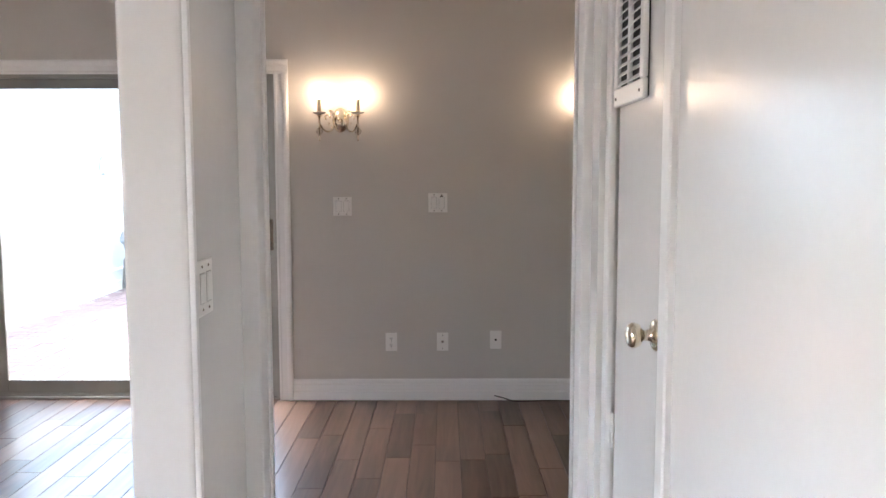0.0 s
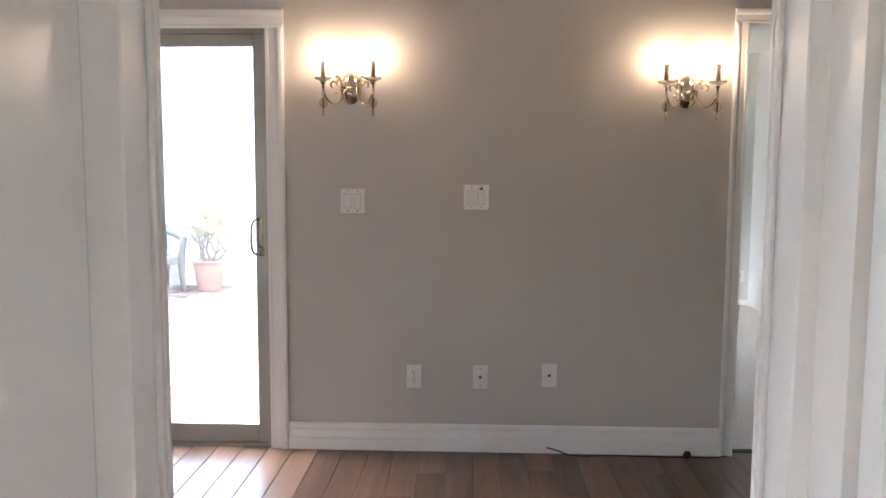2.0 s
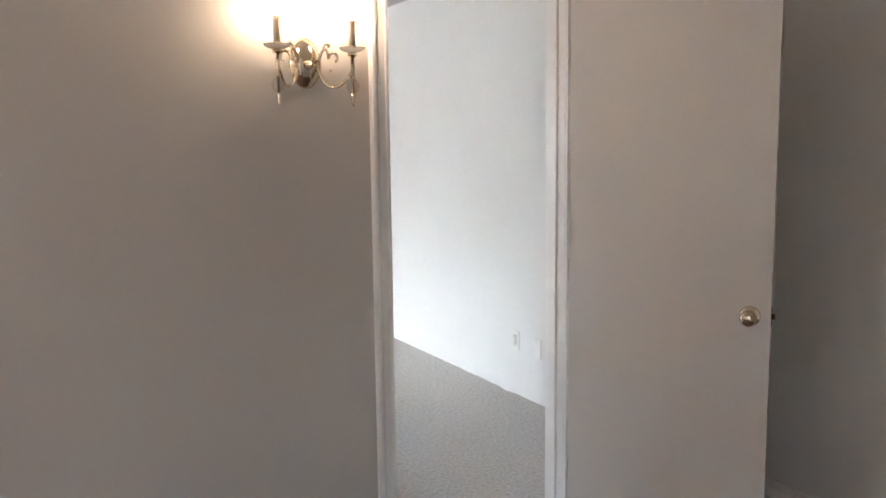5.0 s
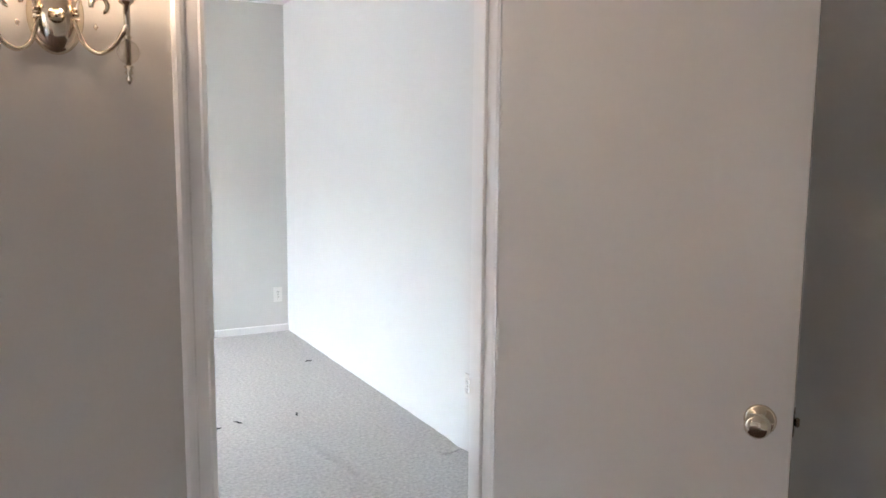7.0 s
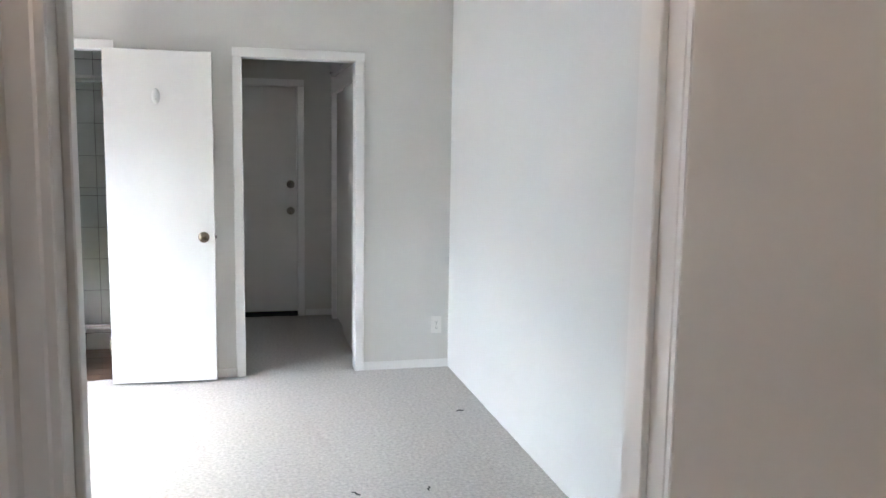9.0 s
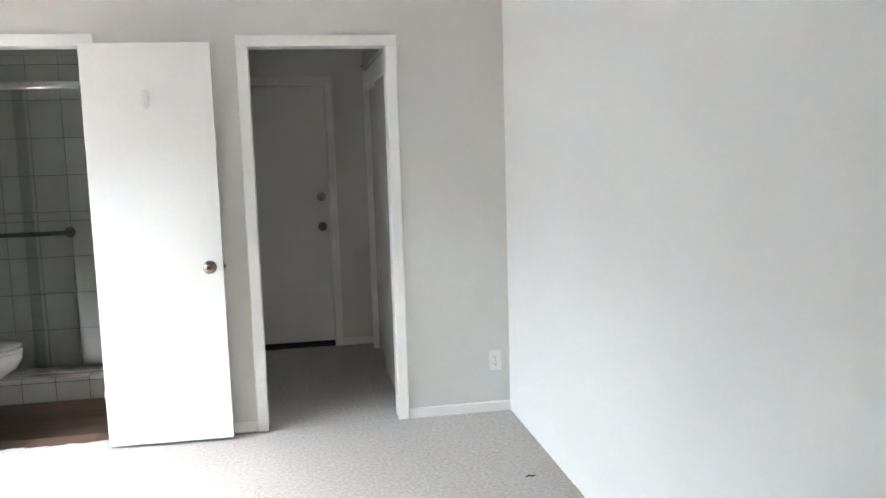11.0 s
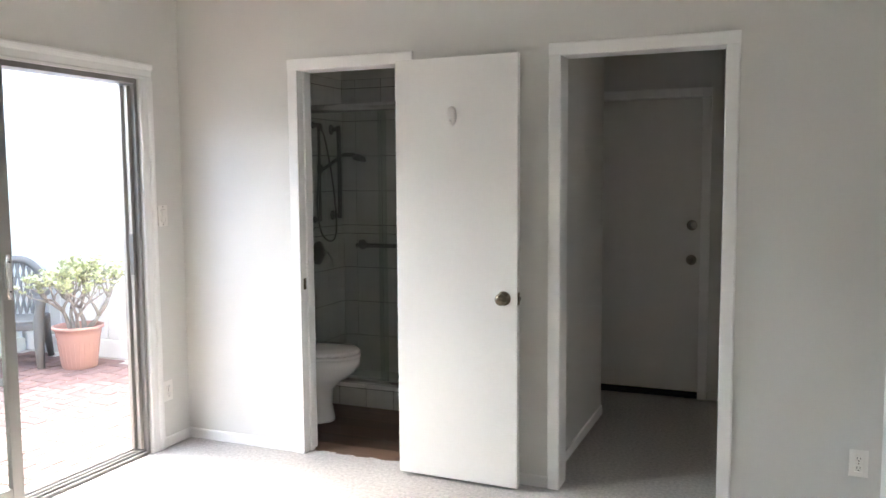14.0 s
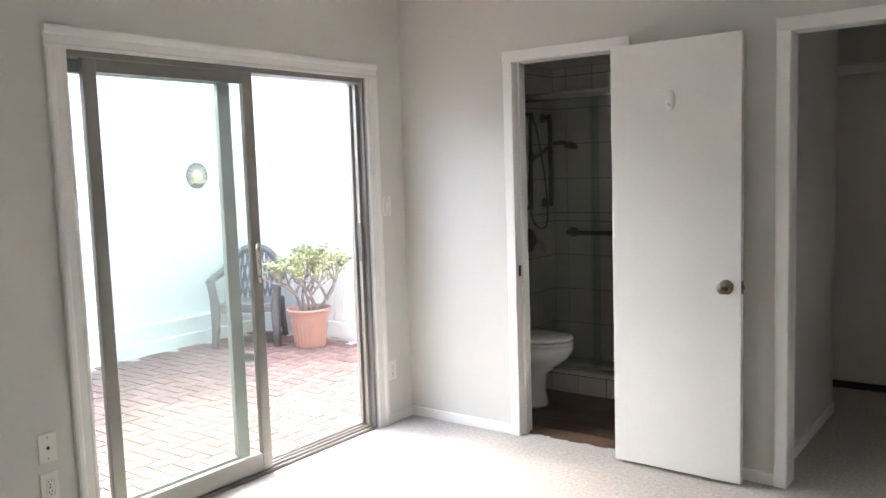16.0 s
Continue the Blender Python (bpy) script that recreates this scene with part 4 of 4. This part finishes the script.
def pot_plant(at):
    root = thing("potted_jade_plant", "bushy jade plant in a terracotta-coloured pot on bricks", "potted plant", at=at)
    pot = part("pot", lathe(bmesh.new(), [(0.135, 0), (0.142, 0.01), (0.176, 0.265), (0.184, 0.29), (0.19, 0.335), (0.208, 0.342), (0.214, 0.352), (0.212, 0.366), (0.204, 0.37), (0.188, 0.364), (0.18, 0.3)], 40), CLAY, root, "ribbed terracotta pot", True)
    for k in range(26):
        a = 2 * math.pi * k / 26
        part("rib", tube(bmesh.new(), [(0.1415 * math.cos(a), 0.1415 * math.sin(a), 0.02), (0.170 * math.cos(a), 0.170 * math.sin(a), 0.23)], 0.004, 5), CLAY, pot)
    part("soil", lathe(bmesh.new(), [(0.179, 0.3), (0.179, 0.308), (0.08, 0.315), (0.02, 0.318)], 24), SOIL, root)
    rng = random.Random(5)
    wood_bm, tips = bmesh.new(), []

    def grow(p, d, length, r, depth):
        pts, rad = [p], [r]
        for i in range(4):
            d = (d + Vector((rng.uniform(-0.28, 0.28), rng.uniform(-0.28, 0.28), rng.uniform(-0.05, 0.2)))).normalized()
            p = p + d * length / 4
            pts.append(p)
            rad.append(r * (1 - 0.1 * (i + 1)))
        tube(wood_bm, pts, rad, 7)
        if depth <= 1:
            tips.append((p, d))
        if depth == 0:
            return
        for k in range(3 if depth > 2 else 2):
            a = rng.uniform(0, 6.28)
            nd = (d * 0.75 + Vector((math.cos(a), math.sin(a), rng.uniform(0.0, 0.65))) * 0.72).normalized()
            grow(p, nd, length * rng.uniform(0.66, 0.84), r * 0.64, depth - 1)

    for k in range(5):
        a = 2 * math.pi * k / 5 + 0.4
        grow(Vector((0.05 * math.cos(a), 0.05 * math.sin(a), 0.29)), Vector((0.6 * math.cos(a), 0.6 * math.sin(a), 0.9)).normalized(), rng.uniform(0.19, 0.24), rng.uniform(0.02, 0.028), 4)
    part("trunk", wood_bm, BARK, root, "thick grey branching stems", True)
    vs, fs = [], []
    for p, d in tips:
        for c in range(2):
            q = p - d * 0.035 * c + Vector([rng.uniform(-0.012, 0.012) for _ in range(3)])
            for k in range(5):
                a = rng.uniform(0, 6.28)
                o = (Vector((math.cos(a), math.sin(a), rng.uniform(-0.2, 0.9))) + d * 0.4).normalized()
                s = o.cross(Vector((rng.uniform(-1, 1), rng.uniform(-1, 1), 1))).normalized()
                nrm = o.cross(s)
                ln, w, th = rng.uniform(0.028, 0.045), rng.uniform(0.009, 0.014), 0.003
                b0 = len(vs)
                vs.extend([q, q + o * ln * 0.6 + s * w, q + o * ln, q + o * ln * 0.6 - s * w, q + o * ln * 0.55 + nrm * th, q + o * ln * 0.55 - nrm * th])
                for i in range(4):
                    fs.append((b0 + i, b0 + (i + 1) % 4, b0 + 4))
                    fs.append((b0 + (i + 1) % 4, b0 + i, b0 + 5))
    me = bpy.data.meshes.new("crown")
    me.from_pydata(vs, [], fs)
    me.materials.append(LEAF)
    ob = new("crown", me)
    ob.parent = root
    ob["label"] = "clusters of fleshy yellow-green leaves"


pot_plant(pose(-3.17, 10.60, PZ))


def patio_chair(at):
    """A moulded resin armchair, its front towards +x."""
    root = thing("patio_chair", "grey-green moulded resin garden armchair on bricks", "chair", at=at)
    part("seat", box((-0.22, -0.27, 0.385), (0.24, 0.27, 0.415), 0.014, 3), RESIN, root)
    part("seat_apron", box((0.215, -0.265, 0.33), (0.243, 0.265, 0.39), 0.01, 2), RESIN, root)
    for s in (-1, 1):
        bm = tube(bmesh.new(), [(0.275, s * 0.295, 0), (0.245, s * 0.285, 0.2), (0.225, s * 0.285, 0.4), (0.23, s * 0.3, 0.52), (0.25, s * 0.31, 0.635)], [0.03, 0.042, 0.05, 0.04, 0.045], 10)
        part("leg", bm, RESIN, root, "", True)
        part("leg", tube(bmesh.new(), [(-0.31, s * 0.27, 0), (-0.26, s * 0.255, 0.2), (-0.21, s * 0.25, 0.4)], [0.027, 0.036, 0.044], 10), RESIN, root, "", True)
        pts = curve_pts([(0.275, s * 0.31, 0.63), (0.1, s * 0.325, 0.645), (-0.1, s * 0.315, 0.665), (-0.22, s * 0.275, 0.72), (-0.27, s * 0.235, 0.79)])
        bm = tube(bmesh.new(), pts, 0.042, 10)
        for v in bm.verts:
            v.co.z = 0.65 + (v.co.z - 0.65) * 0.8
        part("armrest", bm, RESIN, root, "", True)
    # back: a broad rim with a lattice of slats
    rim = [(-0.215, s * w, z) for s, w, z in ((-1, 0.21, 0.4), (-1, 0.235, 0.6), (-1, 0.215, 0.76), (-1, 0.12, 0.87), (1, 0.0, 0.9), (1, 0.12, 0.87), (1, 0.215, 0.76), (1, 0.235, 0.6), (1, 0.21, 0.4))]
    rim = [(x - (z - 0.4) * 0.2, y, z) for x, y, z in rim]
    part("backrest", tube(bmesh.new(), curve_pts(rim, 5), 0.036, 10), RESIN, root, "", True)
    for k in range(-4, 5):
        y = k * 0.05
        top = 0.88 - 2.2 * y * y
        for dx in (-1, 1):
            part("back_slat", tube(bmesh.new(), [(-0.215, max(-0.21, min(0.21, y - dx * 0.05)), 0.41), (-0.215 - (top - 0.4) * 0.2, max(-0.2, min(0.2, y + dx * 0.04)), top)], 0.012, 6), RESIN, root)


patio_chair(pose(-3.82, 10.45, PZ, 0, 0, -52))

sp = thing("sun_plaque", "round grey garden plaque with a golden sun", "wall ornament", at=pose(-4.36, 10.315, 1.497, 0, 0, 90))
part("disc", lathe(bmesh.new(), [(0.125, 0), (0.128, 0.006), (0.12, 0.014), (0.02, 0.016)], 36, pose(0, 0, 0, 90)), STONE, sp, "grey stone disc")
part("sun_centre", lathe(bmesh.new(), [(0.066, 0.01), (0.062, 0.022), (0.04, 0.032), (0.005, 0.036)], 28, pose(0, 0, -0.01, 90)), GOLD, sp, "golden domed centre", True)
for k in range(16):
    a = 2 * math.pi * k / 16
    if math.sin(a) < -0.75:
        continue
    bm = bmesh.new()
    lathe(bm, [(0.011, 0.0), (0.007, 0.03), (0.001, 0.05)], 6, pose(0, 0, -0.01) @ pose(0, 0, 0, 0, 90 - math.degrees(a)) @ pose(0, -0.016, 0.07))
    part("ray", bm, GOLD, sp)
part("scroll_band", tube(bmesh.new(), curve_pts([(-0.09, -0.02, -0.075), (-0.04, -0.024, -0.06), (0.0, -0.024, -0.075), (0.05, -0.024, -0.062), (0.1, -0.02, -0.07)]), 0.011, 6), GOLD, sp, "", True)

dr = tagged(part("patio_drain", box((-0.13, -0.09, 0), (0.13, 0.09, 0.006), 0.002), DARKMETAL), "flat dark drain cover on the bricks", "drain")
dr.matrix_basis = pose(-3.3, 9.95, PZ, 0, 0, 0)

# ---- planks, tiles and bricks ----
floor = bpy.data.objects["floor_living"]
rng = random.Random(11)
meshes = []
for ln in (0.55, 0.75, 1.0, 1.22):
    bm = box((0.0007, 0.0007, -0.01), (0.1233, ln - 0.0014, 0.0), 0.0012)
    bmesh.ops.recalc_face_normals(bm, faces=bm.faces)
    me = bpy.data.meshes.new("plank")
    bm.to_mesh(me)
    bm.free()
    me.materials.append(WOOD)
    meshes.append((ln, me))
for i in range(48):
    y = -2.3
    first = True
    while y < 4.69:
        ln, me = meshes[3] if y < 1.5 else rng.choice(meshes)
        if first:
            ln, me, first = *rng.choice(meshes), False
        if y + ln > 4.70:
            room = 4.70 - y
            ok = [q for q in meshes if q[0] <= room]
            ln, me = ok[-1] if ok else meshes[0]
        o = new("plank", me)
        o.parent = floor
        o.location = (-3.2 + i * 0.1255, min(y, 4.70 - ln), 0 if y + ln <= 4.70 else -0.0004)
        y += ln
bath = bpy.data.objects["floor_bath"]
bm = box((0.0007, 0.0007, -0.01), (1.1986, 0.1486, 0.0), 0.0012)
bmesh.ops.recalc_face_normals(bm, faces=bm.faces)
me = bpy.data.meshes.new("plank")
bm.to_mesh(me)
bm.free()
me.materials.append(WOOD_B)
for j in range(6):
    for x in (-1.0 + 0.33 * (j % 3), 0.2 + 0.33 * (j % 3)):
        o = new("plank", me)
        o.parent = bath
        o.location = (max(-0.617, x) if x < 0 else min(x, 0.1), 9.11 + j * 0.149, -0.0003 * (x > 0))


def tiles(parent, cols, rows, make):
    for a, b in zip(cols, cols[1:]):
        for c, e in zip(rows, rows[1:]):
            part("tile", make(a + 0.002, b - 0.002, c + 0.002, e - 0.002), TILE, parent)


ROWS = [0.03, 0.3, 0.557, 0.814, 1.067, 1.13, 1.384, 1.64, 1.898, 2.136, 2.2]
tb = setting("tile_wall_back", box((-0.618, 10.752, 0.03), (0.75, 10.758, 2.2)), GROUT, "pale shower tiles with dark grout")
tiles(tb, [-0.61, -0.499, -0.286, -0.073, 0.14, 0.353, 0.566, 0.748], ROWS, lambda a, b, c, e: box((a, 10.746, c), (b, 10.753, e), 0.0015))
tl = setting("tile_wall_left", box((-0.618, 10.08, 0.03), (-0.612, 10.746, 2.2)), GROUT, "pale shower tiles with dark grout")
tiles(tl, [10.085, 10.29, 10.5, 10.64, 10.744], ROWS, lambda a, b, c, e: box((-0.613, a, c), (-0.606, b, e), 0.0015))

patio = bpy.data.objects["patio_base"]
bl, bw, gap = 0.198, 0.094, 0.012
step = bw + gap
shape = {}
for flat in (0, 1):
    bm = box((0, 0, -0.03), ((bl, bw) if flat == 0 else (bw, bl)) + (0.0,), 0.004)
    bmesh.ops.recalc_face_normals(bm, faces=bm.faces)
    me = bpy.data.meshes.new("brick")
    bm.to_mesh(me)
    bm.free()
    me.materials.append(BRICK)
    shape[flat] = me
rest = bmesh.new()
count = 0
for j in range(-4, 64):
    for i in range(-40, 80):
        k = (i - j) % 4
        if k not in (0, 3):
            continue
        flat = 0 if k == 0 else 1
        x, y = -4.23 + i * step, YB + 0.01 + j * step
        w, h = ((bl, bw) if flat == 0 else (bw, bl))
        if x < -4.24 or x + w > XO or y < YB or y + h > 10.98:
            continue
        dz = rng.uniform(-0.0015, 0.0015)
        if -3.35 < x < -0.8 and 8.25 < y < 10.9 and count < 300:
            o = new("brick", shape[flat])
            o.parent = patio
            o.location = (x, y, PZ + dz)
            count += 1
        else:
            bx(rest, (x, y, PZ - 0.03), (x + w, y + h, PZ + dz))
me = bpy.data.meshes.new("brick_paving")
rest.to_mesh(me)
rest.free()
me.materials.append(BRICK)
o = tagged(new("brick_paving", me), kind="stuff")
o.parent = patio
